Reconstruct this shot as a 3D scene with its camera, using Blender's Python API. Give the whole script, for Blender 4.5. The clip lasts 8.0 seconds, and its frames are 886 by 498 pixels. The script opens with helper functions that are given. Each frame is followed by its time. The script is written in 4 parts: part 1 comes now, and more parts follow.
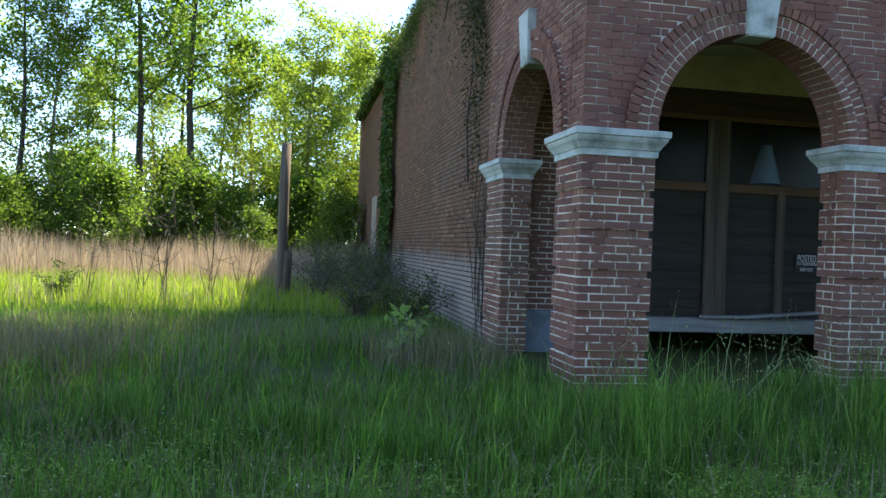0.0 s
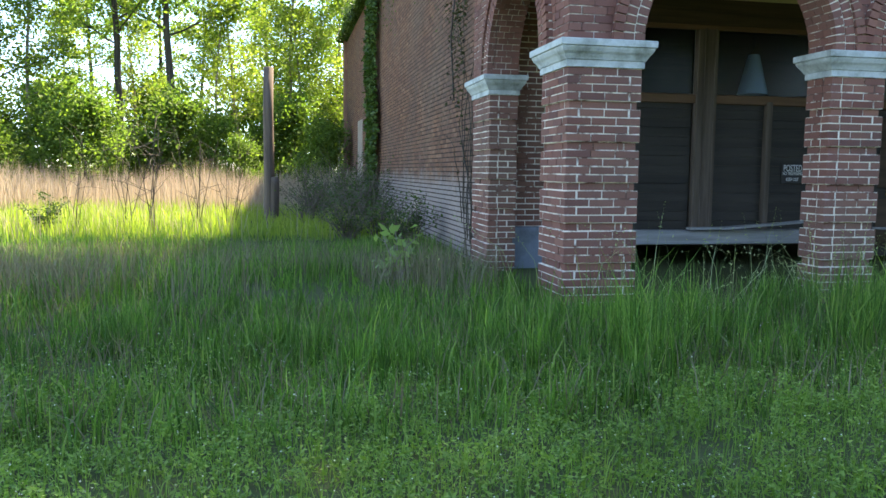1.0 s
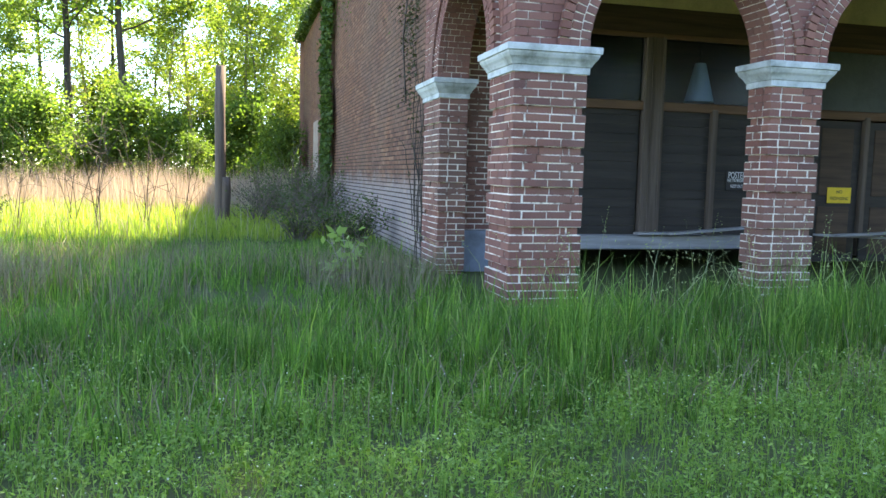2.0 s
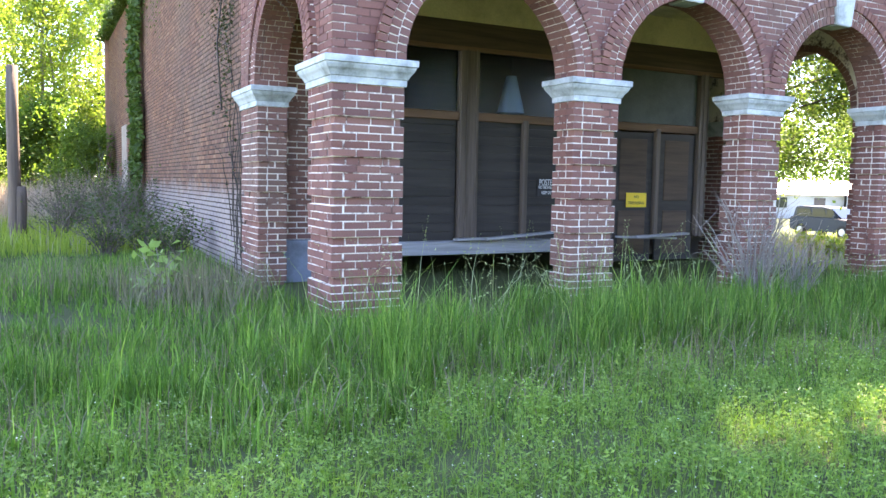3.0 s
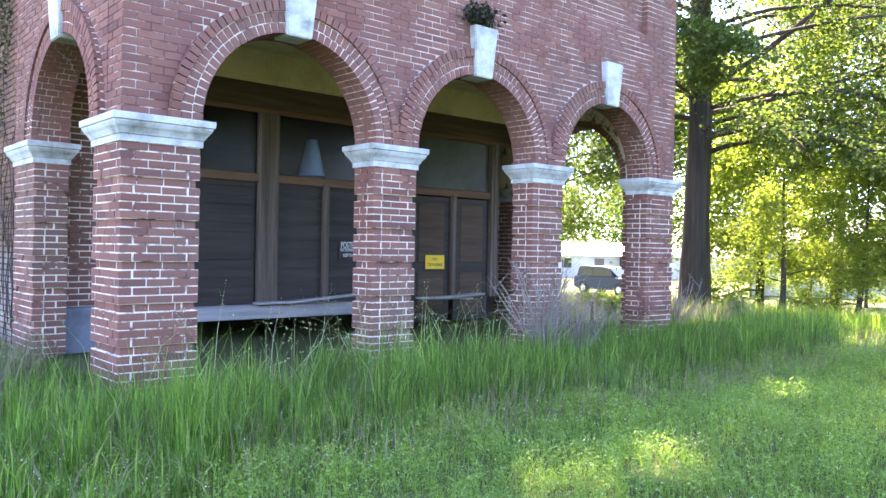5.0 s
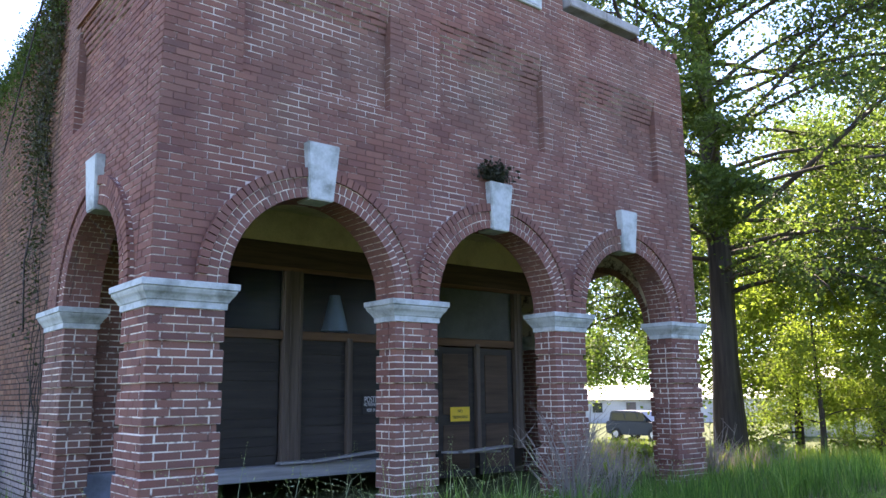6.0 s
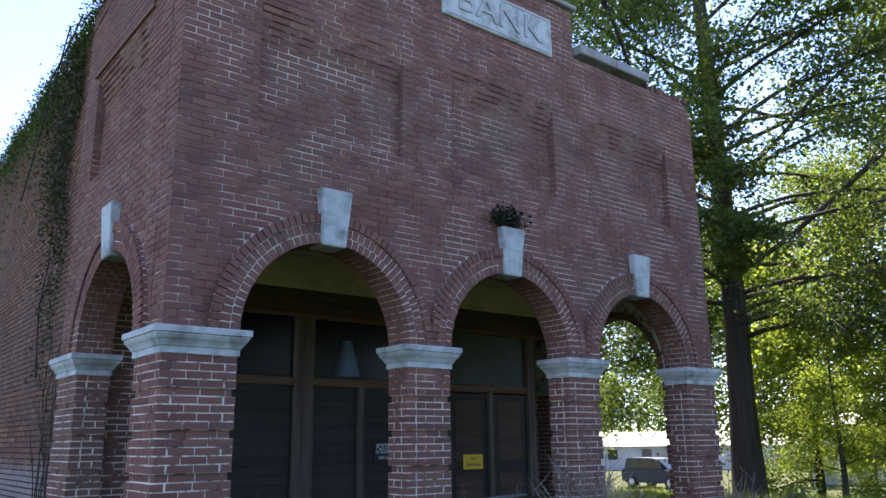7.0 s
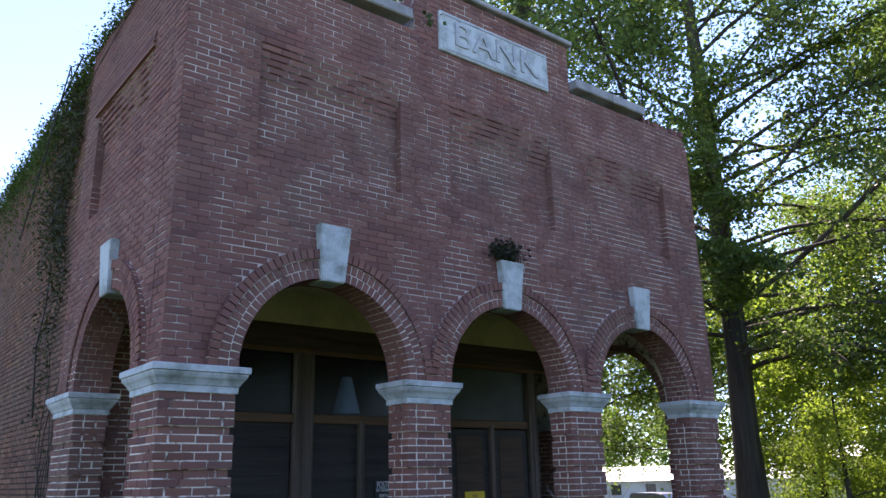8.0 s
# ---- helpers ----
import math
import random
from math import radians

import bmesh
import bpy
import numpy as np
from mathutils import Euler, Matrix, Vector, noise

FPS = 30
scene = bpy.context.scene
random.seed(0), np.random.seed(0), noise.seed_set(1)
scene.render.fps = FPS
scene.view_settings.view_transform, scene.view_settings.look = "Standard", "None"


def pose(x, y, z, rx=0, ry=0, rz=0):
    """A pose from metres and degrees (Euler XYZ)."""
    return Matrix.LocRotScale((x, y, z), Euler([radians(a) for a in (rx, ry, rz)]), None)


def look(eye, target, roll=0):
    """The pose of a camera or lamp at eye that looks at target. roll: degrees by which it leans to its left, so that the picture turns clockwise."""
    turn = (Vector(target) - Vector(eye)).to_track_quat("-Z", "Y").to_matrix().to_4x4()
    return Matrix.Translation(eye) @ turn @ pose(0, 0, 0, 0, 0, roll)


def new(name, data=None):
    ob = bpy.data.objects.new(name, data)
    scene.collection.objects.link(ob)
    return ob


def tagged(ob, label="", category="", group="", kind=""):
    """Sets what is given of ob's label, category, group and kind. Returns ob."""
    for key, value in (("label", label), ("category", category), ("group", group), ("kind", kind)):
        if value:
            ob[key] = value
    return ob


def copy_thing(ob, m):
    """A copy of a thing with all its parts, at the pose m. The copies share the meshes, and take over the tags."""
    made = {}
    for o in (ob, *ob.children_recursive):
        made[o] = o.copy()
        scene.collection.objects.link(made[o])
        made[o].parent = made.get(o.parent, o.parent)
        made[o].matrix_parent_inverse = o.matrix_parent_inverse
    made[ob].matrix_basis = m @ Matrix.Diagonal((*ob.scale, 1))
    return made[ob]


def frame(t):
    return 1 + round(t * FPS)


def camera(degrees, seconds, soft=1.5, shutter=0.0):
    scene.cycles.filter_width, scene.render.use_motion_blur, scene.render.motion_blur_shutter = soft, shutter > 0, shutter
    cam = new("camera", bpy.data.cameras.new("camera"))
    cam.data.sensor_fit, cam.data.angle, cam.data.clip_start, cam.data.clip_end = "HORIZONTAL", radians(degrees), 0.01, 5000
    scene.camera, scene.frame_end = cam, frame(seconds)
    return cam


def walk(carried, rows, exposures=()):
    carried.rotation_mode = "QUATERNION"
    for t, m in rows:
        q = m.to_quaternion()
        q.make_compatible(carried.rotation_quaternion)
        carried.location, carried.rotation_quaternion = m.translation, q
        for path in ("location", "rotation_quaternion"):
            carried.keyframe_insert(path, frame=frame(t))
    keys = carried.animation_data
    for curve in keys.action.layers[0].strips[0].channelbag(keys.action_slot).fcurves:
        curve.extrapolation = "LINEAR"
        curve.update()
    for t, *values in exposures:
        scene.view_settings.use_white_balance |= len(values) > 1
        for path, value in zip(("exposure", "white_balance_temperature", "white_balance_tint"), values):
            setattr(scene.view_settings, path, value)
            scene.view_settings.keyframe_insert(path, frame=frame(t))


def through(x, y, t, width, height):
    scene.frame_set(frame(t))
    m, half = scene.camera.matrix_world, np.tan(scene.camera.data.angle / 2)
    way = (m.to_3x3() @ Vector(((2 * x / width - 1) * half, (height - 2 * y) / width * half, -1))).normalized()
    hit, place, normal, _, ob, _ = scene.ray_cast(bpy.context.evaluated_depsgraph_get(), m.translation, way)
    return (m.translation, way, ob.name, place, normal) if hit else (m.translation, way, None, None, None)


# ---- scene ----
cam = camera(58.9, 8.0)
PATH = [
    (0, (-2.315, -6.234, 1.208), (-1.947, -4.268, 1.203), 2.2),
    (0.5, (-2.336, -6.258, 1.176), (-1.968, -4.298, 1.029), 1.6),
    (1, (-2.314, -6.266, 1.153), (-1.916, -4.315, 0.956), 0.6),
    (2.3, (-2.182, -6.274, 1.16), (-1.611, -4.366, 0.976), 1.7),
    (2.5, (-2.181, -6.272, 1.185), (-1.541, -4.386, 1.001), 1.7),
    (3, (-2.183, -6.312, 1.208), (-1.271, -4.54, 1.04), 1.0),
    (3.5, (-2.172, -6.334, 1.211), (-1.047, -4.686, 1.086), 1.2),
    (4, (-2.17, -6.334, 1.201), (-0.917, -4.777, 1.124), 1.4),
    (5.3, (-2.19, -6.342, 1.256), (-0.862, -4.847, 1.302), 0.6),
    (5.5, (-2.177, -6.378, 1.279), (-0.858, -4.878, 1.386), 0.4),
    (6, (-2.194, -6.409, 1.283), (-0.94, -4.895, 1.65), -0.7),
    (6.5, (-2.197, -6.409, 1.289), (-0.979, -4.897, 1.767), -0.9),
    (7, (-2.198, -6.405, 1.293), (-0.981, -4.891, 1.771), -0.7),
    (7.5, (-2.192, -6.408, 1.285), (-0.976, -4.894, 1.763), -0.8),
    (8, (-2.189, -6.399, 1.298), (-0.984, -4.905, 1.86), -1.3),
]
EXPOSURES = [(0.0, 2.05, 7300, 8), (1.0, 2.68, 7700, 11), (2.5, 3.4, 7700, 19), (3.5, 4.02, 7500, 31), (4.0, 4.02, 7500, 32), (5.5, 3.48, 7100, 30), (6.0, 2.7, 7000, 28), (6.5, 2.02, 6800, 27), (8.0, 2.02, 6800, 26)]
walk(cam, [(t, look(eye, target, roll)) for t, eye, target, roll in PATH], EXPOSURES)

# ---- world, sun ----
SUN_AZ = math.atan2(0.68, 0.73)
SUN_EL = radians(55)
world = bpy.data.worlds.new("sky")
scene.world = world
world.use_nodes = True
wn = world.node_tree
bg = wn.nodes["Background"]
sky = wn.nodes.new("ShaderNodeTexSky")
sky.sky_type, sky.sun_disc = "NISHITA", False
sky.sun_elevation, sky.sun_rotation = SUN_EL, math.pi / 2 - SUN_AZ
sky.air_density, sky.dust_density = 1.0, 0.3
sky.ozone_density, sky.altitude = 4.0, 2500
wn.links.new(sky.outputs[0], bg.inputs[0])
bg.inputs[1].default_value = 0.15
sun_data = bpy.data.lights.new("sun", "SUN")
sun_data.energy, sun_data.angle, sun_data.color = 5.0, radians(0.55), (1.0, 0.93, 0.8)
sun = new("sun", sun_data)
sun.matrix_world = look((30 * math.cos(SUN_AZ), 30 * math.sin(SUN_AZ), 30 * math.tan(SUN_EL)), (0, 0, 0))


# ---- materials ----
def material(name, rough=0.8, spec=0.3):
    m = bpy.data.materials.new(name)
    m.use_nodes = True
    t = m.node_tree
    b = t.nodes["Principled BSDF"]
    b.inputs["Roughness"].default_value = rough
    b.inputs["Specular IOR Level"].default_value = spec
    return m, t, b


def node(t, kind, **inputs):
    n = t.nodes.new(kind)
    for k, v in inputs.items():
        n.inputs[k].default_value = v
    return n


def noise_tex(t, scale, detail=4.0, rough=0.55, coords="Object"):
    tc = t.nodes.new("ShaderNodeTexCoord")
    n = node(t, "ShaderNodeTexNoise", Scale=scale, Detail=detail, Roughness=rough)
    t.links.new(tc.outputs[coords], n.inputs["Vector"])
    return n


def world_noise(t, scale, detail=4.0, rough=0.55):
    tc = t.nodes.new("ShaderNodeNewGeometry")
    n = node(t, "ShaderNodeTexNoise", Scale=scale, Detail=detail, Roughness=rough)
    t.links.new(tc.outputs["Position"], n.inputs["Vector"])
    return n


def ramp(t, src, stops):
    r = t.nodes.new("ShaderNodeValToRGB")
    e = r.color_ramp.elements
    while len(e) < len(stops):
        e.new(0.5)
    for el, (p, c) in zip(e, stops):
        el.position, el.color = p, (*c, 1)
    t.links.new(src, r.inputs[0])
    return r


def mix(t, fac, a, b, mode="MIX"):
    m = t.nodes.new("ShaderNodeMix")
    m.data_type, m.blend_type = "RGBA", mode
    for sock, v in ((m.inputs[0], fac), (m.inputs[6], a), (m.inputs[7], b)):
        if isinstance(v, (int, float)):
            sock.default_value = v
        elif isinstance(v, tuple):
            sock.default_value = (*v, 1)
        else:
            t.links.new(v, sock)
    return m.outputs[2]


def bump(t, b, src, strength, distance):
    n = node(t, "ShaderNodeBump", Strength=strength, Distance=distance)
    t.links.new(src, n.inputs["Height"])
    t.links.new(n.outputs[0], b.inputs["Normal"])


def random_value(t):
    """One random number for each object and each island of a joined mesh."""
    o, g = t.nodes.new("ShaderNodeObjectInfo"), t.nodes.new("ShaderNodeNewGeometry")
    a = t.nodes.new("ShaderNodeMath")
    a.operation = "ADD"
    t.links.new(o.outputs["Random"], a.inputs[0])
    t.links.new(g.outputs["Random Per Island"], a.inputs[1])
    f = t.nodes.new("ShaderNodeMath")
    f.operation = "FRACT"
    t.links.new(a.outputs[0], f.inputs[0])
    return f.outputs[0]


def brick_material(name, tones, stain, grime=(0.05, 0.04, 0.045), limewash=False):
    m, t, b = material(name, 0.9, 0.2)
    r = ramp(t, random_value(t), [(i / (len(tones) - 1), c) for i, c in enumerate(tones)])
    big = world_noise(t, 0.9, 5.0, 0.6)
    c = mix(t, ramp(t, big.outputs[0], [(0.42, (0, 0, 0)), (0.68, (0.75, 0.75, 0.75))]).outputs[0], r.outputs[0], stain)
    dark = world_noise(t, 2.3, 6.0, 0.65)
    c = mix(t, ramp(t, dark.outputs[0], [(0.56, (0, 0, 0)), (0.85, (0.5, 0.5, 0.5))]).outputs[0], c, grime)
    film = world_noise(t, 0.55, 4.0, 0.55)
    c = mix(t, ramp(t, film.outputs[0], [(0.46, (0, 0, 0)), (0.7, (0.5, 0.5, 0.5))]).outputs[0], c, (0.17, 0.125, 0.095))
    if limewash:
        g = t.nodes.new("ShaderNodeNewGeometry")
        sp = t.nodes.new("ShaderNodeSeparateXYZ")
        t.links.new(g.outputs["Position"], sp.inputs[0])
        worn = world_noise(t, 3.0, 6.0, 0.7)
        sub = t.nodes.new("ShaderNodeMath")
        sub.operation = "MULTIPLY_ADD"
        t.links.new(worn.outputs[0], sub.inputs[0])
        sub.inputs[1].default_value = 0.8
        t.links.new(sp.outputs[2], sub.inputs[2])
        low = node(t, "ShaderNodeMapRange", **{"From Min": 1.6, "From Max": 1.3, "To Min": 0.0, "To Max": 0.6})
        t.links.new(sub.outputs[0], low.inputs["Value"])
        c = mix(t, low.outputs[0], c, (0.42, 0.38, 0.35))
    grain = world_noise(t, 90.0, 3.0, 0.6)
    c = mix(t, 0.35, c, ramp(t, grain.outputs[0], [(0.3, (0.45, 0.45, 0.45)), (0.7, (1, 1, 1))]).outputs[0], "MULTIPLY")
    t.links.new(c, b.inputs["Base Color"])
    bump(t, b, world_noise(t, 60.0, 5.0, 0.65).outputs[0], 0.5, 0.006)
    return m


BRICK = brick_material("brick_dark_red", [(0.19, 0.078, 0.06), (0.265, 0.115, 0.085), (0.215, 0.095, 0.077), (0.3, 0.138, 0.1), (0.15, 0.068, 0.06)], (0.235, 0.115, 0.095))
BRICK_SIDE = brick_material("brick_orange", [(0.2, 0.095, 0.06), (0.27, 0.135, 0.08), (0.15, 0.075, 0.052), (0.31, 0.165, 0.1)], (0.16, 0.09, 0.068), (0.09, 0.065, 0.055), True)


def mortar_material(name, pale, dirty, low, high, scale=3.4):
    m, t, b = material(name, 0.95, 0.1)
    n = world_noise(t, scale, 6.0, 0.75)
    c = mix(t, ramp(t, n.outputs[0], [(low, (0, 0, 0)), (high, (1, 1, 1))]).outputs[0], dirty, pale)
    t.links.new(c, b.inputs["Base Color"])
    bump(t, b, world_noise(t, 120.0, 3.0).outputs[0], 0.5, 0.003)
    return m


MORTAR = mortar_material("mortar_lime", (0.78, 0.72, 0.62), (0.14, 0.08, 0.064), 0.41, 0.5)
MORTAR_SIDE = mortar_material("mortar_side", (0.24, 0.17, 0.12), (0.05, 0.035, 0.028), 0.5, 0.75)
MORTAR_HIGH = mortar_material("mortar_weathered", (0.66, 0.59, 0.52), (0.17, 0.085, 0.072), 0.45, 0.57, 1.7)


def stained(name, base, dark, scale, low=0.45, high=0.75, rough=0.8, spec=0.3, fine=40.0, relief=0.004):
    m, t, b = material(name, rough, spec)
    n = world_noise(t, scale, 7.0, 0.65)
    c = mix(t, ramp(t, n.outputs[0], [(low, (0, 0, 0)), (high, (1, 1, 1))]).outputs[0], base, dark)
    f = world_noise(t, fine, 4.0)
    c = mix(t, 0.3, c, ramp(t, f.outputs[0], [(0.3, (0.55, 0.55, 0.55)), (0.7, (1, 1, 1))]).outputs[0], "MULTIPLY")
    t.links.new(c, b.inputs["Base Color"])
    bump(t, b, f.outputs[0], 0.4, relief)
    return m


STONE = stained("painted_stone", (0.54, 0.58, 0.565), (0.17, 0.19, 0.16), 4.0, 0.45, 0.72)
STONE_GREY = stained("grey_coping_stone", (0.36, 0.35, 0.34), (0.14, 0.14, 0.12), 3.0)
LETTER_STONE = stained("weathered_letter_stone", (0.46, 0.48, 0.48), (0.24, 0.24, 0.24), 6.0)
CREAM = stained("cream_plaster", (0.7, 0.62, 0.38), (0.42, 0.36, 0.22), 1.5)
CONCRETE = stained("blue_grey_concrete", (0.2, 0.235, 0.28), (0.1, 0.115, 0.13), 3.0)
ASPHALT_ROOF = stained("roof_felt", (0.07, 0.07, 0.07), (0.04, 0.04, 0.04), 2.0)


def wood_material(name, base, dark, along="X", rough=0.8, scale=14.0):
    m, t, b = material(name, rough, 0.25)
    tc = t.nodes.new("ShaderNodeNewGeometry")
    mp = t.nodes.new("ShaderNodeMapping")
    mp.inputs["Scale"].default_value = {"X": (0.06, 1, 1), "Y": (1, 0.06, 1), "Z": (1, 1, 0.06)}[along]
    t.links.new(tc.outputs["Position"], mp.inputs["Vector"])
    n = node(t, "ShaderNodeTexNoise", Scale=scale, Detail=6.0, Roughness=0.65)
    t.links.new(mp.outputs[0], n.inputs["Vector"])
    c = ramp(t, n.outputs[0], [(0.32, dark), (0.68, base)]).outputs[0]
    t.links.new(c, b.inputs["Base Color"])
    bump(t, b, n.outputs[0], 0.5, 0.004)
    return m


WOOD_BROWN = wood_material("brown_painted_wood", (0.15, 0.118, 0.095), (0.075, 0.058, 0.046), "Z")
WOOD_RAIL = wood_material("brown_rail_wood", (0.19, 0.11, 0.065), (0.09, 0.052, 0.032), "X")
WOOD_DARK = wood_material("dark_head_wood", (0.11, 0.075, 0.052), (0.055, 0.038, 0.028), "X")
WOOD_GREY = wood_material("weathered_grey_wood", (0.36, 0.37, 0.38), (0.2, 0.2, 0.2), "X")
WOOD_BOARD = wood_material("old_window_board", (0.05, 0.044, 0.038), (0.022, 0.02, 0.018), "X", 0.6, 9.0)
WOOD_POLE = wood_material("weathered_pole", (0.17, 0.13, 0.1), (0.07, 0.055, 0.045), "Z", 0.9, 10.0)
BARK = wood_material("bark", (0.095, 0.08, 0.064), (0.035, 0.03, 0.025), "Z", 0.95, 9.0)
BARK_PALE = wood_material("pale_bark", (0.26, 0.22, 0.17), (0.11, 0.095, 0.075), "Z", 0.95, 9.0)
BRUSH = stained("brush_twig", (0.15, 0.12, 0.095), (0.08, 0.066, 0.055), 5.0)
TWIG = stained("dry_twig", (0.32, 0.275, 0.235), (0.18, 0.145, 0.12), 5.0)


def plain(name, colour, rough=0.5, metal=0.0, spec=0.4):
    m, t, b = material(name, rough, spec)
    b.inputs["Metallic"].default_value = metal
    n = noise_tex(t, 12.0, 5.0)
    c = mix(t, 0.25, colour, ramp(t, n.outputs[0], [(0.3, (0.5, 0.5, 0.5)), (0.7, (1, 1, 1))]).outputs[0], "MULTIPLY")
    t.links.new(c, b.inputs["Base Color"])
    return m


def glass_material(name, tint=(0.8, 0.85, 0.83), rough=0.03):
    m = bpy.data.materials.new(name)
    m.use_nodes = True
    t = m.node_tree
    t.nodes.remove(t.nodes["Principled BSDF"])
    out = t.nodes["Material Output"]
    tr = node(t, "ShaderNodeBsdfTransparent", Color=(*tint, 1))
    gl = node(t, "ShaderNodeBsdfGlossy", Roughness=rough)
    fr = node(t, "ShaderNodeFresnel", IOR=1.3)
    mx = t.nodes.new("ShaderNodeMixShader")
    for a, c in ((fr.outputs[0], 0), (tr.outputs[0], 1), (gl.outputs[0], 2)):
        t.links.new(a, mx.inputs[c])
    t.links.new(mx.outputs[0], out.inputs[0])
    return m


GLASS = glass_material("dusty_window_glass", (0.7, 0.76, 0.76), 0.3)
FROSTED = stained("dusty_frosted_glass", (0.085, 0.1, 0.09), (0.05, 0.06, 0.055), 2.0, rough=0.6, spec=0.2)
REFLECTION_BLUE = plain("pale_reflection_blue", (0.4, 0.55, 0.8), 0.5)
SIGN_BLACK = plain("sign_black", (0.02, 0.02, 0.022), 0.5)
SIGN_WHITE = plain("sign_white", (0.75, 0.75, 0.75), 0.5)
SIGN_YELLOW = plain("sign_yellow", (0.8, 0.55, 0.03), 0.5)


def leaf_material(name, tones, through=0.45, rough=0.55, glow=(1.35, 1.5, 0.75), patch=None):
    m = bpy.data.materials.new(name)
    m.use_nodes = True
    t = m.node_tree
    b = t.nodes["Principled BSDF"]
    b.inputs["Roughness"].default_value = rough
    b.inputs["Specular IOR Level"].default_value = 0.25
    r = ramp(t, random_value(t), [(i / (len(tones) - 1), c) for i, c in enumerate(tones)])
    big = world_noise(t, 0.35, 4.0)
    c = mix(t, 0.5, r.outputs[0], ramp(t, big.outputs[0], [(0.3, (0.5, 0.55, 0.45)), (0.7, (1, 1, 1))]).outputs[0], "MULTIPLY")
    t.links.new(c, b.inputs["Base Color"])
    if patch:
        clump = world_noise(t, patch, 3.0, 0.6)
        c = mix(t, 1.0, c, ramp(t, clump.outputs[0], [(0.36, (0.55, 0.55, 0.5)), (0.64, (1.35, 1.3, 1.1))]).outputs[0], "MULTIPLY")
    tr = t.nodes.new("ShaderNodeBsdfTranslucent")
    t.links.new(mix(t, 1.0, c, glow, "MULTIPLY"), tr.inputs[0])
    mx = t.nodes.new("ShaderNodeMixShader")
    mx.inputs[0].default_value = through
    t.links.new(b.outputs[0], mx.inputs[1])
    t.links.new(tr.outputs[0], mx.inputs[2])
    t.links.new(mx.outputs[0], t.nodes["Material Output"].inputs[0])
    return m


LEAF_OAK = leaf_material("oak_leaf", [(0.07, 0.11, 0.03), (0.105, 0.15, 0.042), (0.15, 0.2, 0.058), (0.08, 0.125, 0.045)], 0.5)
LEAF_WOOD = leaf_material("woodland_leaf", [(0.075, 0.135, 0.028), (0.125, 0.2, 0.04), (0.185, 0.26, 0.055), (0.09, 0.16, 0.038)], 0.55)
LEAF_PALE = leaf_material("spring_leaf", [(0.16, 0.22, 0.045), (0.22, 0.28, 0.058), (0.27, 0.31, 0.07)], 0.62)
LEAF_SEEDLING = leaf_material("seedling_leaf", [(0.24, 0.36, 0.12), (0.3, 0.42, 0.16)], 0.4)
LEAF_IVY = leaf_material("ivy_leaf", [(0.035, 0.07, 0.015), (0.06, 0.11, 0.022), (0.08, 0.13, 0.03)], 0.3)
GRASS = leaf_material("grass_blade", [(0.032, 0.09, 0.017), (0.115, 0.24, 0.042), (0.048, 0.125, 0.024), (0.19, 0.35, 0.065), (0.075, 0.18, 0.036), (0.34, 0.46, 0.13)], 0.4, patch=2.6)
WEED = leaf_material("low_weed", [(0.11, 0.22, 0.042), (0.2, 0.335, 0.065), (0.31, 0.43, 0.11), (0.15, 0.27, 0.06)], 0.4, patch=3.5)
LUSH = leaf_material("field_grass", [(0.19, 0.27, 0.045), (0.26, 0.34, 0.06), (0.34, 0.39, 0.085)], 0.45)
STRAW = leaf_material("dry_straw", [(0.4, 0.325, 0.25), (0.5, 0.42, 0.33), (0.33, 0.26, 0.2), (0.45, 0.37, 0.3)], 0.35, glow=(1.2, 1.1, 1.0))
HAZE_STALK = leaf_material("grey_stalk", [(0.2, 0.18, 0.1), (0.3, 0.27, 0.17), (0.13, 0.11, 0.065)], 0.25, glow=(1.1, 1.05, 0.8))
DRY = leaf_material("brown_stalk", [(0.2, 0.15, 0.09), (0.27, 0.22, 0.14), (0.15, 0.12, 0.08)], 0.2)
FLOWER = leaf_material("white_flower", [(0.7, 0.7, 0.58), (0.5, 0.53, 0.36)], 0.3)


def ground_material():
    m, t, b = material("soil_and_thatch", 0.95, 0.1)
    n = world_noise(t, 0.6, 6.0, 0.65)
    f = world_noise(t, 25.0, 5.0, 0.7)
    c = mix(t, n.outputs[0], (0.055, 0.085, 0.028), (0.085, 0.1, 0.042))
    c = mix(t, ramp(t, f.outputs[0], [(0.45, (0, 0, 0)), (0.7, (0.7, 0.7, 0.7))]).outputs[0], c, (0.1, 0.08, 0.045))
    t.links.new(c, b.inputs["Base Color"])
    bump(t, b, f.outputs[0], 0.8, 0.03)
    return m


SOIL = ground_material()


# ---- mesh helpers ----
def box(bm, x0, x1, y0, y1, z0, z1, bevel=0.0):
    r = bmesh.ops.create_cube(bm, size=1, matrix=Matrix.LocRotScale(((x0 + x1) / 2, (y0 + y1) / 2, (z0 + z1) / 2), None, (x1 - x0, y1 - y0, z1 - z0)))
    if bevel:
        e = list({e for v in r["verts"] for e in v.link_edges})
        bmesh.ops.bevel(bm, geom=e, offset=bevel, segments=1, affect="EDGES")
    return bm


def boxed(*a, **k):
    return box(bmesh.new(), *a, **k)


def link_mesh(name, me, mat, parent=None, label="", kind=""):
    if mat:
        me.materials.append(mat)
    ob = new(name, me)
    if parent:
        ob.parent = parent
    return tagged(ob, label, "", "", kind)


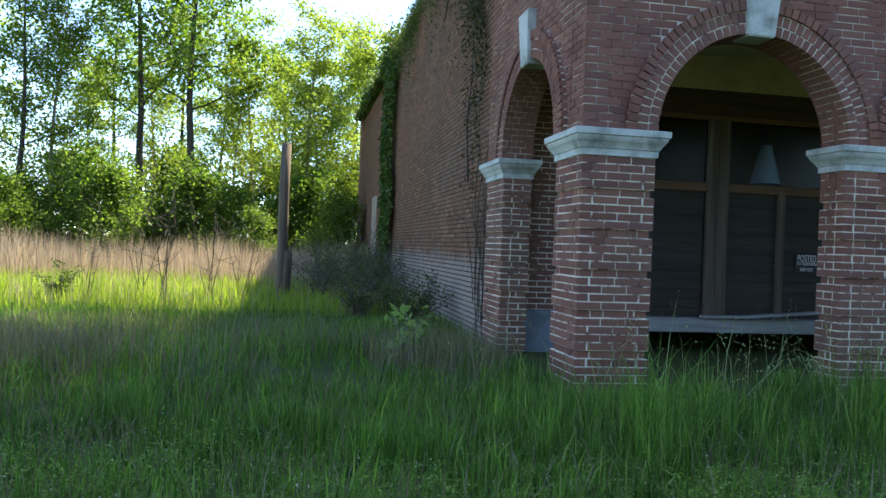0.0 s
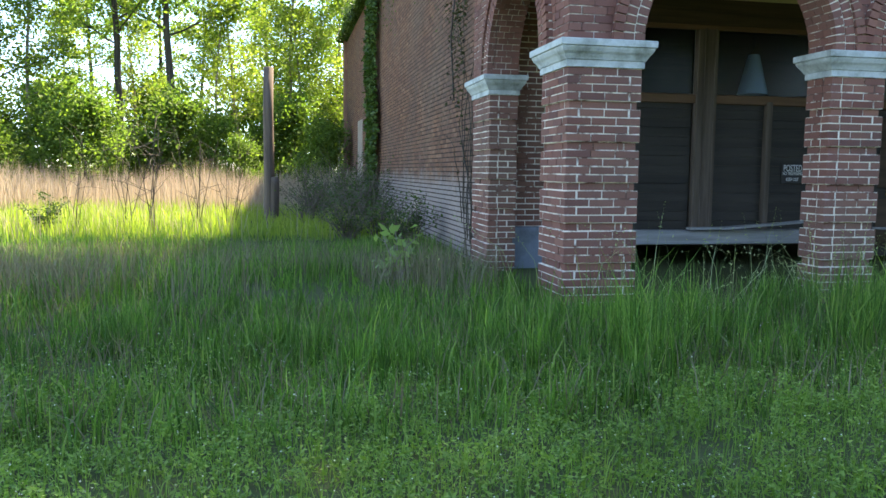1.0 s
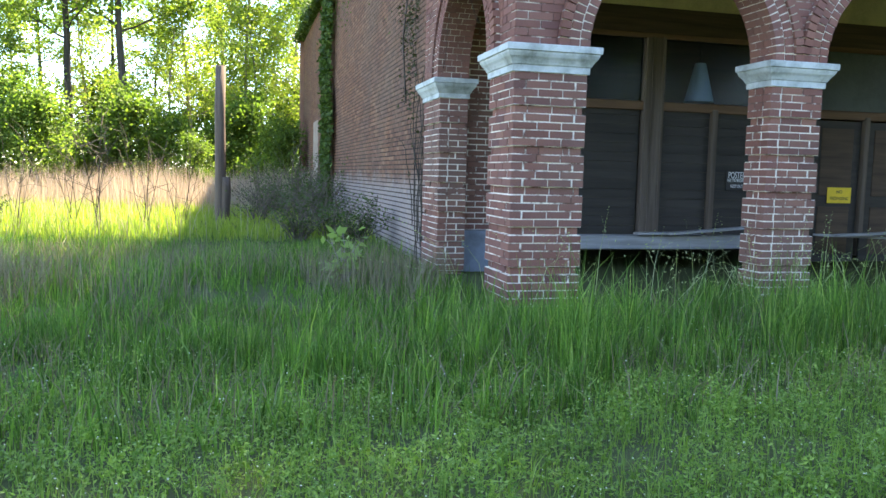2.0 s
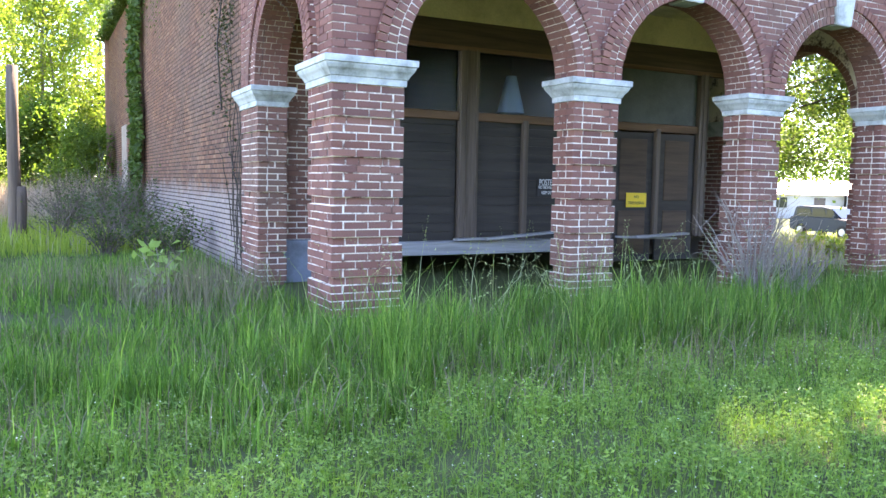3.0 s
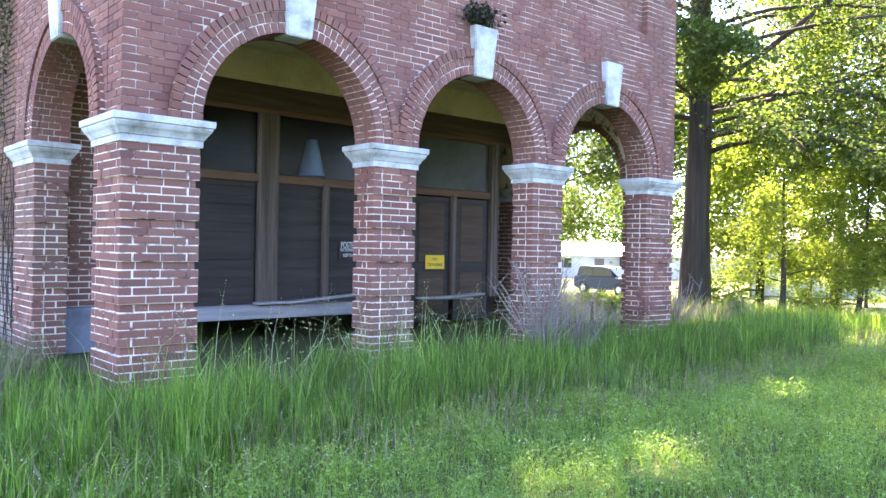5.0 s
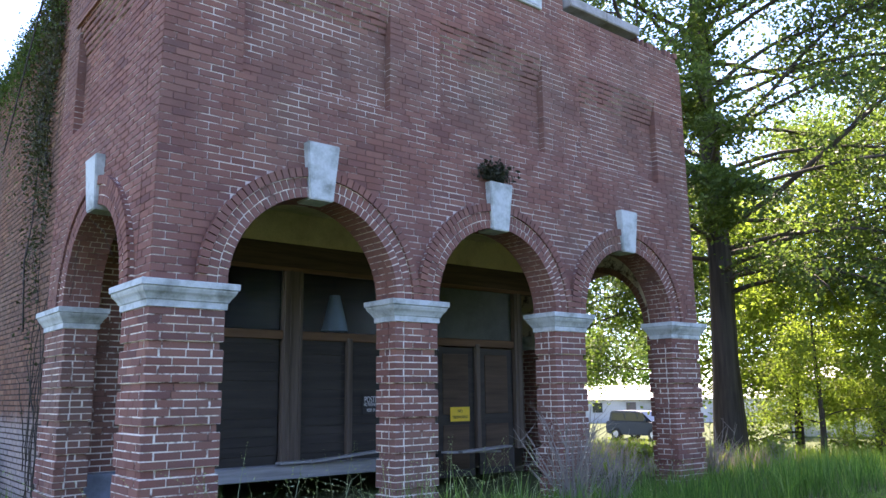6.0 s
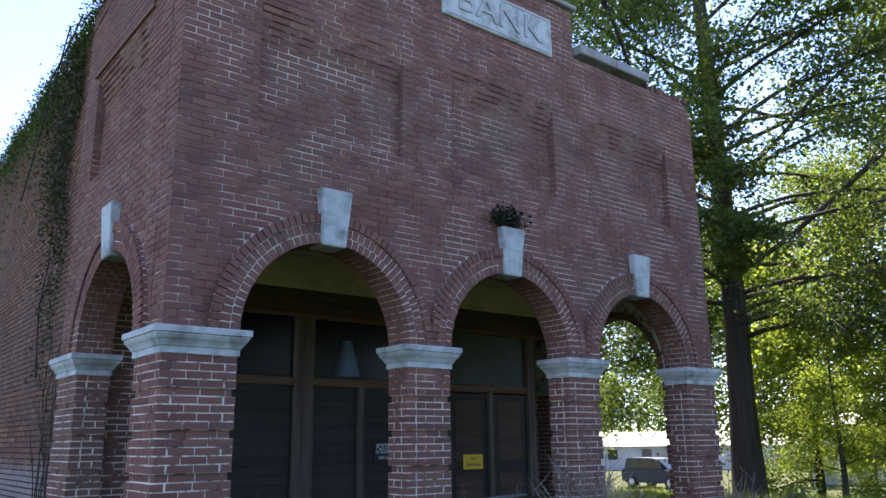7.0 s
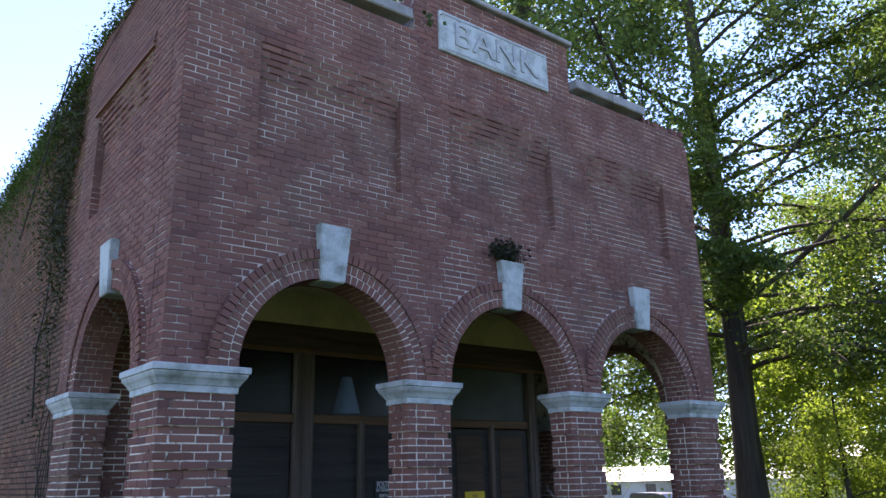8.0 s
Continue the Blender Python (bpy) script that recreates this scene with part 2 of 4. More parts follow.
def part(name, bm, mat, parent=None, label="", kind="", smooth=False):
    me = bpy.data.meshes.new(name)
    bmesh.ops.recalc_face_normals(bm, faces=bm.faces)
    bm.to_mesh(me)
    bm.free()
    if smooth:
        me.shade_smooth()
    return link_mesh(name, me, mat, parent, label, kind)


def thing(name, label, category, group="", place=(0, 0, 0)):
    ob = new(name)
    ob.location = place
    return tagged(ob, label, category, group)


class Heap:
    """Many small alike shapes gathered into one mesh."""

    def __init__(self):
        self.v, self.f, self.n = [], [], 0

    def add(self, verts, faces):
        self.v.append(np.asarray(verts, float))
        self.f.extend([tuple(i + self.n for i in q) for q in faces])
        self.n += len(verts)

    def part(self, name, mat, parent=None, label="", kind="stuff"):
        me = bpy.data.meshes.new(name)
        me.from_pydata(np.concatenate(self.v).tolist(), [], self.f)
        me.update()
        return link_mesh(name, me, mat, parent, label, kind)


BOX_FACES = [(0, 1, 2, 3), (0, 4, 5, 1), (1, 5, 6, 2), (2, 6, 7, 3), (3, 7, 4, 0)]


def brick_verts(L, H, D, ch=0.003):
    """A brick that faces -y, its face at y = 0, its body reaching back by D."""
    a, b, c, d = L / 2 - ch, H / 2 - ch, L / 2, H / 2
    return np.array([(-a, 0, -b), (a, 0, -b), (a, 0, b), (-a, 0, b), (-c, D, -d), (c, D, -d), (c, D, d), (-c, D, d)])


def placed(verts, m):
    a = np.array(m)
    return verts @ a[:3, :3].T + a[:3, 3]


COURSE, JOINT, WALL_JOINT, PITCH = 0.0685, 0.0054, 0.0075, 0.2217
brick_cache = {}


def brick_object(L, m, parent):
    key = round(L, 3)
    if key not in brick_cache:
        me = bpy.data.meshes.new("brick")
        me.from_pydata(brick_verts(L - JOINT, COURSE - JOINT, 0.1).tolist(), [], BOX_FACES)
        me.materials.append(BRICK)
        brick_cache[key] = me
    ob = new("brick", brick_cache[key])
    ob.parent = parent
    ob.matrix_basis = m
    return ob


def row(u0, u1, first=PITCH, pitch=PITCH, shortest=0.05):
    """Brick ends along one course from u0 to u1; the first brick is first long."""
    out, a, L = [], u0, first
    while a < u1 - 1e-4:
        b = min(a + L, u1)
        if u1 - b < shortest:
            b = u1
        out.append((a, b))
        a, L = b, pitch
    return out


def minus(spans, a, b):
    out = []
    for s, e in spans:
        if b <= s or a >= e:
            out.append((s, e))
        else:
            out += [(p, q) for p, q in ((s, a), (b, e)) if q - p > 0.02]
    return out


rng = random.Random(4)

# ---- the bank: brick shell ----
SPRING, R, RING = 2.25, 0.905, 0.29
ARCHES = (1.57, 3.935, 6.30)
FRONT_TOP, WIDE, DEEP = 6.32, 7.87, 0.34
SIDE_C, SIDE_R, PIER_END = 1.6, 0.915, 3.31
bank = thing("bank_building", "abandoned dark red brick bank with an arched corner porch", "building")


def capital(x0, x1, y0, y1, parent=bank):
    """Moulded stone capital round a pier, as stacked loops of its profile."""
    prof = [(-0.02, 2.03), (0.014, 2.03), (0.014, 2.085), (0.024, 2.09), (0.03, 2.105), (0.045, 2.13), (0.062, 2.15), (0.074, 2.175), (0.076, 2.19), (0.09, 2.195), (0.092, 2.245), (0.086, 2.25), (-0.02, 2.25)]
    bm = bmesh.new()
    loops = []
    for o, z in prof:
        loops.append([bm.verts.new(p) for p in ((x0 - o, y0 - o, z), (x1 + o, y0 - o, z), (x1 + o, y1 + o, z), (x0 - o, y1 + o, z))])
    for a, b in zip(loops, loops[1:]):
        for i in range(4):
            bm.faces.new((a[i], a[(i + 1) % 4], b[(i + 1) % 4], b[i]))
    bm.faces.new(loops[0][::-1])
    bm.faces.new(loops[-1])
    return part("capital", bm, STONE, parent, "pale moulded stone capital, chipped and stained")


def pier(x0, x1, y0, y1, singles=(), top=2.03, base=-0.1, caps=True):
    """A pier of coursed brick: every fifth course is set back."""
    core = 0.037
    prof, zt, k = [], top, 0
    while zt > base:
        rows, i = (4, 0.006) if k % 2 == 0 else (1, 0.031)
        prof += [(i, zt), (i, zt - rows * COURSE)]
        zt, k = zt - rows * COURSE, k + 1
    bm = bmesh.new()
    loops = [[bm.verts.new(q) for q in ((x0 + i, y0 + i, zz), (x1 - i, y0 + i, zz), (x1 - i, y1 - i, zz), (x0 + i, y1 - i, zz))] for i, zz in prof]
    for la, lb in zip(loops, loops[1:]):
        for j in range(4):
            bm.faces.new((la[j], la[(j + 1) % 4], lb[(j + 1) % 4], lb[j]))
    bm.faces.new(loops[0]), bm.faces.new(loops[-1])
    p = part("pier", bm, MORTAR, bank, "banded brown-red brick pier with pale mortar")
    heap, k, z = Heap(), 0, top - COURSE / 2
    while z > base:
        back = 0.025 if k % 5 == 4 else 0.0
        full = k % 2 == 0
        X0, X1, Y0, Y1 = x0 + back, x1 - back, y0 + back, y1 - back
        e = 0.113
        fx = (X0, X1) if full else (X0 + e, X1 - e)
        sy = (Y0 + e, Y1 - e) if full else (Y0, Y1)
        for side, (a, b), fixed, ang in (("front", fx, Y0, 0), ("back", fx, Y1, 180), ("left", sy, X0, -90), ("right", sy, X1, 90)):
            first = PITCH if (b - a) / PITCH % 1 < 0.2 or (b - a) / PITCH % 1 > 0.8 else 0.115
            for u0, u1 in row(a, b, first if b - a > 0.16 else b - a, PITCH):
                c = (u0 + u1) / 2
                jx, jz = rng.uniform(-0.002, 0.002), rng.uniform(-0.0015, 0.0015)
                at = {"front": (c, fixed + jx, z + jz), "back": (c, fixed + jx, z + jz), "left": (fixed + jx, c, z + jz), "right": (fixed + jx, c, z + jz)}[side]
                m = pose(*at, rng.uniform(-0.4, 0.4), rng.uniform(-0.3, 0.3), ang)
                if side in singles:
                    brick_object(u1 - u0, m, p)
                else:
                    heap.add(placed(brick_verts(u1 - u0 - JOINT, COURSE - JOINT, 0.1), m), BOX_FACES)
        k, z = k + 1, z - COURSE
    if heap.n:
        heap.part("brickwork", BRICK, p)
    if caps:
        capital(x0, x1, y0, y1)
    return p


def arch_ring(cx, radius, m, singles=False, turn_label="rowlock brick arch of three rings with pale joints"):
    """Three rings of bricks on edge round an opening; m takes the arch's own plane (x, z; facing -y) to its wall."""
    bm = bmesh.new()
    n = 40
    r0, r1, ya, yb = radius + 0.008, radius + RING - 0.004, -0.026, DEEP - 0.01
    loops = []
    for i in range(n + 1):
        a = math.pi * i / n
        c, s = math.cos(a), math.sin(a)
        loops.append([bm.verts.new(m @ Vector((cx + r * c, y, SPRING + r * s))) for r, y in ((r0, ya), (r1, ya), (r1, yb), (r0, yb))])
    for a, b in zip(loops, loops[1:]):
        for j in range(4):
            bm.faces.new((a[j], a[(j + 1) % 4], b[(j + 1) % 4], b[j]))
    bm.faces.new(loops[0]), bm.faces.new(loops[-1])
    core = part("arch", bm, MORTAR, bank, turn_label)
    heap, shared = Heap(), {}
    for ring in range(3):
        rc = radius + 0.048 + ring * 0.0975
        count = round(math.pi * rc / 0.0715)
        for i in range(count):
            a = math.pi * (i + 0.5) / count
            tang = math.pi * (rc - 0.045) / count - 0.006
            if ring:
                cuts = [(-0.034 if ring == 1 else -0.055, 0.09)]
            else:
                cuts = [(-0.034, 0.066), (0.074, 0.18), (0.188, DEEP)] if i % 2 else [(-0.034, 0.013), (0.021, 0.127), (0.135, 0.241), (0.249, DEEP)]
            for q, (ya, yb) in enumerate(cuts):
                jit = rng.uniform(-0.002, 0.002)
                b = brick_verts(0.0915, tang, yb - ya, 0.002)
                loc = Matrix.Translation((cx, ya + jit, SPRING)) @ Matrix.Rotation(-a, 4, "Y") @ Matrix.Translation((rc + jit, 0, 0))
                if singles and q == 0:
                    key = (ring, i % 2 if ring == 0 else 0)
                    if key not in shared:
                        shared[key] = bpy.data.meshes.new("brick")
                        shared[key].from_pydata(b.tolist(), [], BOX_FACES + [(7, 6, 5, 4)])
                        shared[key].materials.append(BRICK)
                    ob = new("brick", shared[key])
                    ob.parent, ob.matrix_basis = core, m @ loc
                else:
                    heap.add(placed(b, m @ loc), BOX_FACES + [(7, 6, 5, 4)])
    heap.part("brickwork", BRICK, core)
    return core


def keystone(cx, m, h0=3.13, h1=3.69):
    bm = bmesh.new()
    wb, wt, ya, yb = 0.13, 0.178, -0.085, 0.2
    vs = [bm.verts.new(m @ Vector(p)) for p in ((cx - wb, ya + 0.02, h0), (cx + wb, ya + 0.02, h0), (cx + wt, ya - 0.01, h1), (cx - wt, ya - 0.01, h1), (cx - wb, yb, h0), (cx + wb, yb, h0), (cx + wt, yb, h1), (cx - wt, yb, h1))]
    for q in ((0, 1, 2, 3), (1, 5, 6, 2), (5, 4, 7, 6), (4, 0, 3, 7), (3, 2, 6, 7), (4, 5, 1, 0)):
        bm.faces.new([vs[i] for i in q])
    bmesh.ops.bevel(bm, geom=list(bm.edges), offset=0.01, segments=2, affect="EDGES")
    return part("keystone", bm, STONE, bank, "white-painted tapered keystone, paint flaking")


FRONT_M = Matrix.Identity(4)
LEFT_M = Matrix.Rotation(radians(-90), 4, "Z") @ Matrix.Diagonal((-1, 1, 1, 1))
RIGHT_M = Matrix.Translation((WIDE, 0, 0)) @ Matrix.Rotation(radians(90), 4, "Z")


def brick_wall(name, m, u0, u1, z0, tops, arches, radius, panels, mat, mortar, label, thick=DEEP, phase=0, joint=WALL_JOINT, single=None):
    """A coursed wall above the springing, cut by arches, with set-back panels. Its plane is (x, z), facing -y, taken by m to its place."""
    core, heap = Heap(), Heap()
    runs, solids, loose = {}, [], []
    full = BOX_FACES + [(7, 6, 5, 4)]
    k, z = 0, z0
    while True:
        zc = z + COURSE / 2
        spans = [(u0, u1)]
        if callable(tops):
            spans = tops(zc, spans)
        elif zc > tops:
            break
        if not spans or z > 12:
            break

        def cut(sp, extra):
            for cx in arches:
                d = zc - SPRING
                if 0 <= d < radius + extra:
                    hw = math.sqrt((radius + extra) ** 2 - d * d)
                    sp = minus(sp, cx - hw, cx + hw)
            return sp
        inside = [(a, b) for a, b, p0, p1 in panels if p0 < zc < p1]
        head = min((p1 - zc for a, b, p0, p1 in panels if p0 < zc < p1), default=1.0)
        sunk = min(0.09, 0.015 * math.ceil(head / COURSE))
        solid = cut(list(spans), 0.14)
        face = cut(list(spans), RING)
        for a, b in inside:
            solid, face = minus(solid, a - 0.01, b + 0.01), minus(face, a, b)
        jobs = [(s, 0.0, True) for s in solid] + [((s[0] - 0.03, s[1] + 0.03), sunk, True) for s in inside] + [(s, 0.0, False) for s in face] + [(s, sunk, False) for s in inside]
        for (a, b), inset, is_core in jobs:
            if is_core:
                a, b = (a + 0.012 if a == u0 else a), (b - 0.012 if b == u1 else b)
                key = (round(a, 4), round(b, 4), inset)
                if key in runs and abs(runs[key][1] - z) < 1e-6:
                    runs[key][1] = z + COURSE
                else:
                    if key in runs:
                        solids.append((key, *runs[key]))
                    runs[key] = [z, z + COURSE]
            else:
                off = PITCH / 2 if (k + phase) % 2 else PITCH
                for c, d in row(a, b, off if a == u0 or inset else rng.choice((0.12, 0.2, 0.16)), PITCH):
                    mm = m @ Matrix.Translation(((c + d) / 2, inset + rng.uniform(-0.0015, 0.0015), zc + rng.uniform(-0.001, 0.001)))
                    if single and single(c, zc):
                        loose.append((d - c, mm))
                    else:
                        heap.add(placed(brick_verts(d - c - joint, COURSE - joint, 0.1), mm), BOX_FACES)
        k, z = k + 1, z + COURSE
    for (a, b, inset), za, zb in solids + [(q, *r) for q, r in runs.items()]:
        v = brick_verts(b - a, zb - za + 0.0004, thick - inset - 0.006, 0)
        core.add(placed(v, m @ Matrix.Translation(((a + b) / 2, inset + 0.006, (za + zb) / 2))), full)
    w = core.part(name, mortar, bank, label, "")
    heap.part("brickwork", mat, w)
    for L, mm in loose:
        brick_object(L, mm, w)
    return w


def front_top(zc, spans):
    if zc < 6.1:
        return spans
    if zc < FRONT_TOP:
        return [(0, WIDE - 0.12 * math.sin(zc * 40) ** 2 - (0.5 if zc > 6.27 else 0))]
    if zc < 7.0:
        return [(2.62, 5.24)]
    return []


PANELS = [(c - 0.82, c + 0.84, 4.22, 5.47) for c in ARCHES]
front_wall = brick_wall("wall_front", FRONT_M, 0, WIDE, SPRING, front_top, ARCHES, R, PANELS, BRICK, MORTAR_HIGH, "dark red brick front wall with three shallow set-back panels", single=lambda u, z: u < 2.6 and z < 4.0)


def side_top(zc, spans):
    return spans if zc < 6.6 else []


left_wall = brick_wall("wall_side", LEFT_M, DEEP, PIER_END, SPRING, side_top, (SIDE_C,), SIDE_R, [(0.93, 2.78, 4.25, 5.55)], BRICK, MORTAR_HIGH, "dark red brick return wall over the side arch", phase=1)
corner_fill = brick_wall("corner_strip", LEFT_M, 0.004, DEEP, SPRING, 6.3, (), R, [], BRICK, MORTAR_HIGH, "brick corner strip", 0.03, 1)
right_wall = brick_wall("wall_side", RIGHT_M, DEEP, PIER_END, SPRING, 6.2, (SIDE_C,), SIDE_R, [], BRICK, MORTAR, "dark red brick return wall over the far side arch", phase=1)
for c in ARCHES:
    arch_ring(c, R, FRONT_M, True)
    keystone(c, FRONT_M)
arch_ring(SIDE_C, SIDE_R, LEFT_M)
keystone(SIDE_C + 0.03, LEFT_M, 3.12, 3.67)
arch_ring(SIDE_C, SIDE_R, RIGHT_M)

# stepped corbel lines over the side panel
for i in range(3):
    part("corbel_course", boxed(-0.012 - 0.008 * (2 - i), 0.02, 0.86, 2.9, 5.56 + 0.068 * i, 5.602 + 0.068 * i), BRICK, bank)

pier(0, 0.665, 0, 0.665, ("front", "left"))
pier(2.475, 3.03, 0, DEEP, ("front",))
pier(4.84, 5.395, 0, DEEP)
pier(7.205, WIDE, 0, DEEP)
pier(WIDE - DEEP + 0.03, WIDE, DEEP + 0.004, 0.665, top=SPRING, caps=False)
pier(0.0, DEEP, SIDE_C + SIDE_R, PIER_END)
pier(WIDE - DEEP, WIDE, SIDE_C + SIDE_R, PIER_END)

# ---- long side wall and the rest of the shell ----
def long_top(zc, spans):
    out = []
    for a, b, t in ((PIER_END, 4.6, 6.6), (4.6, 9.6, 6.3), (9.6, 13.6, 6.15), (13.6, 24.0, 5.85)):
        if zc < t:
            out.append((a, b))
    if out:
        out = [(min(a for a, b in out), max(b for a, b in out))] if len(out) == 4 else out
    return out


SIDE_M = Matrix.Translation((0.05, 0, 0)) @ LEFT_M
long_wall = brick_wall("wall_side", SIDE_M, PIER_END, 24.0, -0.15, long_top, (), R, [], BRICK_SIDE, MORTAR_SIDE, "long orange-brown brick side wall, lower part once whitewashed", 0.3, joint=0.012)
for y0 in (13.6, 23.4):
    part("pilaster", boxed(-0.06, 0.06, y0, y0 + 0.5, -0.1, 6.0, bevel=0.01), BRICK_SIDE, bank, "brick pilaster on the side wall")
part("whitewashed_patch", boxed(0.03, 0.06, 17.6, 19.0, 0.4, 2.7, bevel=0.004), stained("old_whitewash", (0.36, 0.31, 0.26), (0.2, 0.13, 0.09), 2.5), bank, "pale patch of old whitewash on the brick")
part("wall_far_side", boxed(WIDE - 0.3, WIDE, PIER_END, 24, -0.1, 6.1), BRICK_SIDE, bank)
part("wall_back", boxed(0.35, WIDE - 0.3, 23.7, 24, -0.1, 5.5), BRICK_SIDE, bank)
part("roof", boxed(0.3, WIDE - 0.3, DEEP, 23.7, 5.3, 5.42), ASPHALT_ROOF, bank)

# ---- parapet: copings and the name stone ----
for a, b in ((0.55, 1.5), (1.5, 2.55), (5.3, 6.05), (6.05, 6.8)):
    part("coping_stone", boxed(a + 0.004, b - 0.004, -0.09, 0.36, 6.36, 6.5, bevel=0.015), STONE_GREY, bank, "weathered grey coping stone")
part("parapet_cap", boxed(2.55, 5.31, -0.06, 0.4, 7.0, 7.07, bevel=0.015), STONE_GREY, bank, "mossy brick cap of the raised parapet")
for i in range(9):
    L = rng.uniform(0.1, 0.22)
    x = 6.85 + i * 0.11
    part("loose_brick", boxed(x, x + L * 0.48, rng.uniform(-0.02, 0.04), 0.25, 6.3, 6.33 + rng.uniform(0.02, 0.09), bevel=0.006), BRICK, bank)
name_stone = part("name_stone", boxed(2.97, 4.8, -0.035, 0.2, 6.15, 6.69, bevel=0.012), STONE, bank, "pale stone name panel with raised letters")


def lettering(text, size, m, mat, parent, depth=0.012, name="lettering", fit_width=None):
    cu = bpy.data.curves.new(name, "FONT")
    cu.body, cu.size, cu.extrude, cu.align_x, cu.align_y = text, size, depth, "CENTER", "CENTER"
    tmp = bpy.data.objects.new(name, cu)
    scene.collection.objects.link(tmp)
    bpy.context.view_layer.update()
    me = bpy.data.meshes.new_from_object(tmp)
    bpy.data.objects.remove(tmp)
    if fit_width:
        xs = [v.co.x for v in me.vertices]
        m = m @ Matrix.Diagonal((fit_width / (max(xs) - min(xs)), 1, 1, 1))
    me.transform(m)
    return link_mesh(name, me, mat, parent)


lettering("BANK", 0.46, pose(3.885, -0.04, 6.42, 90, 0, 0), LETTER_STONE, name_stone, 0.015, "letters", 1.4)
part("border", boxed(3.02, 4.75, -0.043, -0.03, 6.18, 6.2), LETTER_STONE, name_stone)
part("border", boxed(3.02, 4.75, -0.043, -0.03, 6.64, 6.66), LETTER_STONE, name_stone)

# ---- porch: floor, ceiling, back wall ----
WY = 2.75
part("porch_floor", boxed(0.1, WIDE - 0.1, 0.1, WY + 0.2, -0.2, -0.02), SOIL, bank, "dirt-covered porch floor")
part("porch_ceiling", boxed(DEEP, WIDE - DEEP, DEEP, WY + 0.3, 3.72, 3.8), CREAM, bank, "cream board porch ceiling")
for i in range(9):
    y = 0.45 + i * 0.27
    part("ceiling_board", boxed(DEEP, WIDE - DEEP, y, y + 0.255, 3.7, 3.716), CREAM, bank)
part("upper_wall", boxed(DEEP, WIDE - DEEP, WY - 0.02, WY + 0.25, 3.28, 3.72), CREAM, bank, "cream plaster band over the shop window")
inner = brick_wall("porch_pier", FRONT_M @ Matrix.Translation((0, WY + 0.12, 0)), DEEP, 1.0, 0.5, 3.3, (), R, [], BRICK, MORTAR, "brick wall pier beside the shop window", 0.25)
part("plinth", boxed(DEEP - 0.02, 1.05, WY - 0.06, WY + 0.3, 0.0, 0.5, bevel=0.01), CONCRETE, bank, "blue-grey painted concrete plinth")

shop = part("window_head", boxed(0.95, 7.53, WY - 0.04, WY + 0.12, 2.92, 3.28, bevel=0.006), WOOD_DARK, bank, "dark wooden window head")
part("moulding", boxed(0.95, 7.53, WY - 0.07, WY - 0.04, 2.9, 2.96, bevel=0.006), WOOD_RAIL, shop)


def post(x0, x1, z0=0.45, z1=2.92, deep=0.07):
    p = part("window_post", boxed(x0, x1, WY - deep, WY + 0.06, z0, z1, bevel=0.008), WOOD_BROWN, bank, "weathered brown wooden window post")
    w = x1 - x0
    if w > 0.15:
        part("bead", boxed(x0 + w * 0.3, x0 + w * 0.36, WY - deep - 0.016, WY - deep, z0, z1, bevel=0.004), WOOD_BROWN, p)
        part("bead", boxed(x1 - w * 0.2, x1 - w * 0.14, WY - deep - 0.016, WY - deep, z0, z1, bevel=0.004), WOOD_BROWN, p)
    return p


for a, b in ((2.67, 2.94), (3.64, 3.72), (5.02, 5.2), (5.98, 6.06), (6.82, 7.0)):
    post(a, b, z1=2.06 if b - a < 0.1 else 2.92)
for a, b in ((0.95, 2.67), (2.94, 5.02), (5.2, 6.82)):
    part("transom_rail", boxed(a, b, WY - 0.045, WY + 0.05, 2.02, 2.13, bevel=0.006), WOOD_RAIL, bank, "brown wooden transom rail")
for a, b, z0, z1, mat in ((0.97, 2.66, 2.14, 2.91, GLASS), (2.95, 5.01, 2.14, 2.91, GLASS), (5.21, 6.81, 2.14, 2.91, FROSTED)):
    pane = part("pane", boxed(a, b, WY + 0.005, WY + 0.011, z0, z1), mat, bank, "dusty window pane")
    if mat == GLASS:
        pane.visible_shadow = False
z = 0.46
while z < 1.98:
    h = 0.115
    for a, b in ((0.97, 2.64), (2.96, 5.0)):
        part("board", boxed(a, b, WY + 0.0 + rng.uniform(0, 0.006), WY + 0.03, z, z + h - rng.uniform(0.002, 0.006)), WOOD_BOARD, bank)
    z += h
for a, b in ((5.22, 5.97), (6.07, 6.8)):
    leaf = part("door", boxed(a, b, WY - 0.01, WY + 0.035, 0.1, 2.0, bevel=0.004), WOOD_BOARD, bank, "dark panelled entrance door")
    for z0, z1 in ((0.2, 0.85), (1.0, 1.9)):
        part("door_panel", boxed(a + 0.12, b - 0.12, WY - 0.02, WY - 0.008, z0, z1, bevel=0.006), WOOD_DARK, leaf)
part("window_sill", boxed(0.95, 5.05, WY - 0.2, WY + 0.04, 0.29, 0.46, bevel=0.012), WOOD_GREY, bank, "weathered blue-grey wooden sill")
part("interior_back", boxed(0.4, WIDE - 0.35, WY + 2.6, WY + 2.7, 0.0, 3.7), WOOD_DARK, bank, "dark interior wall")

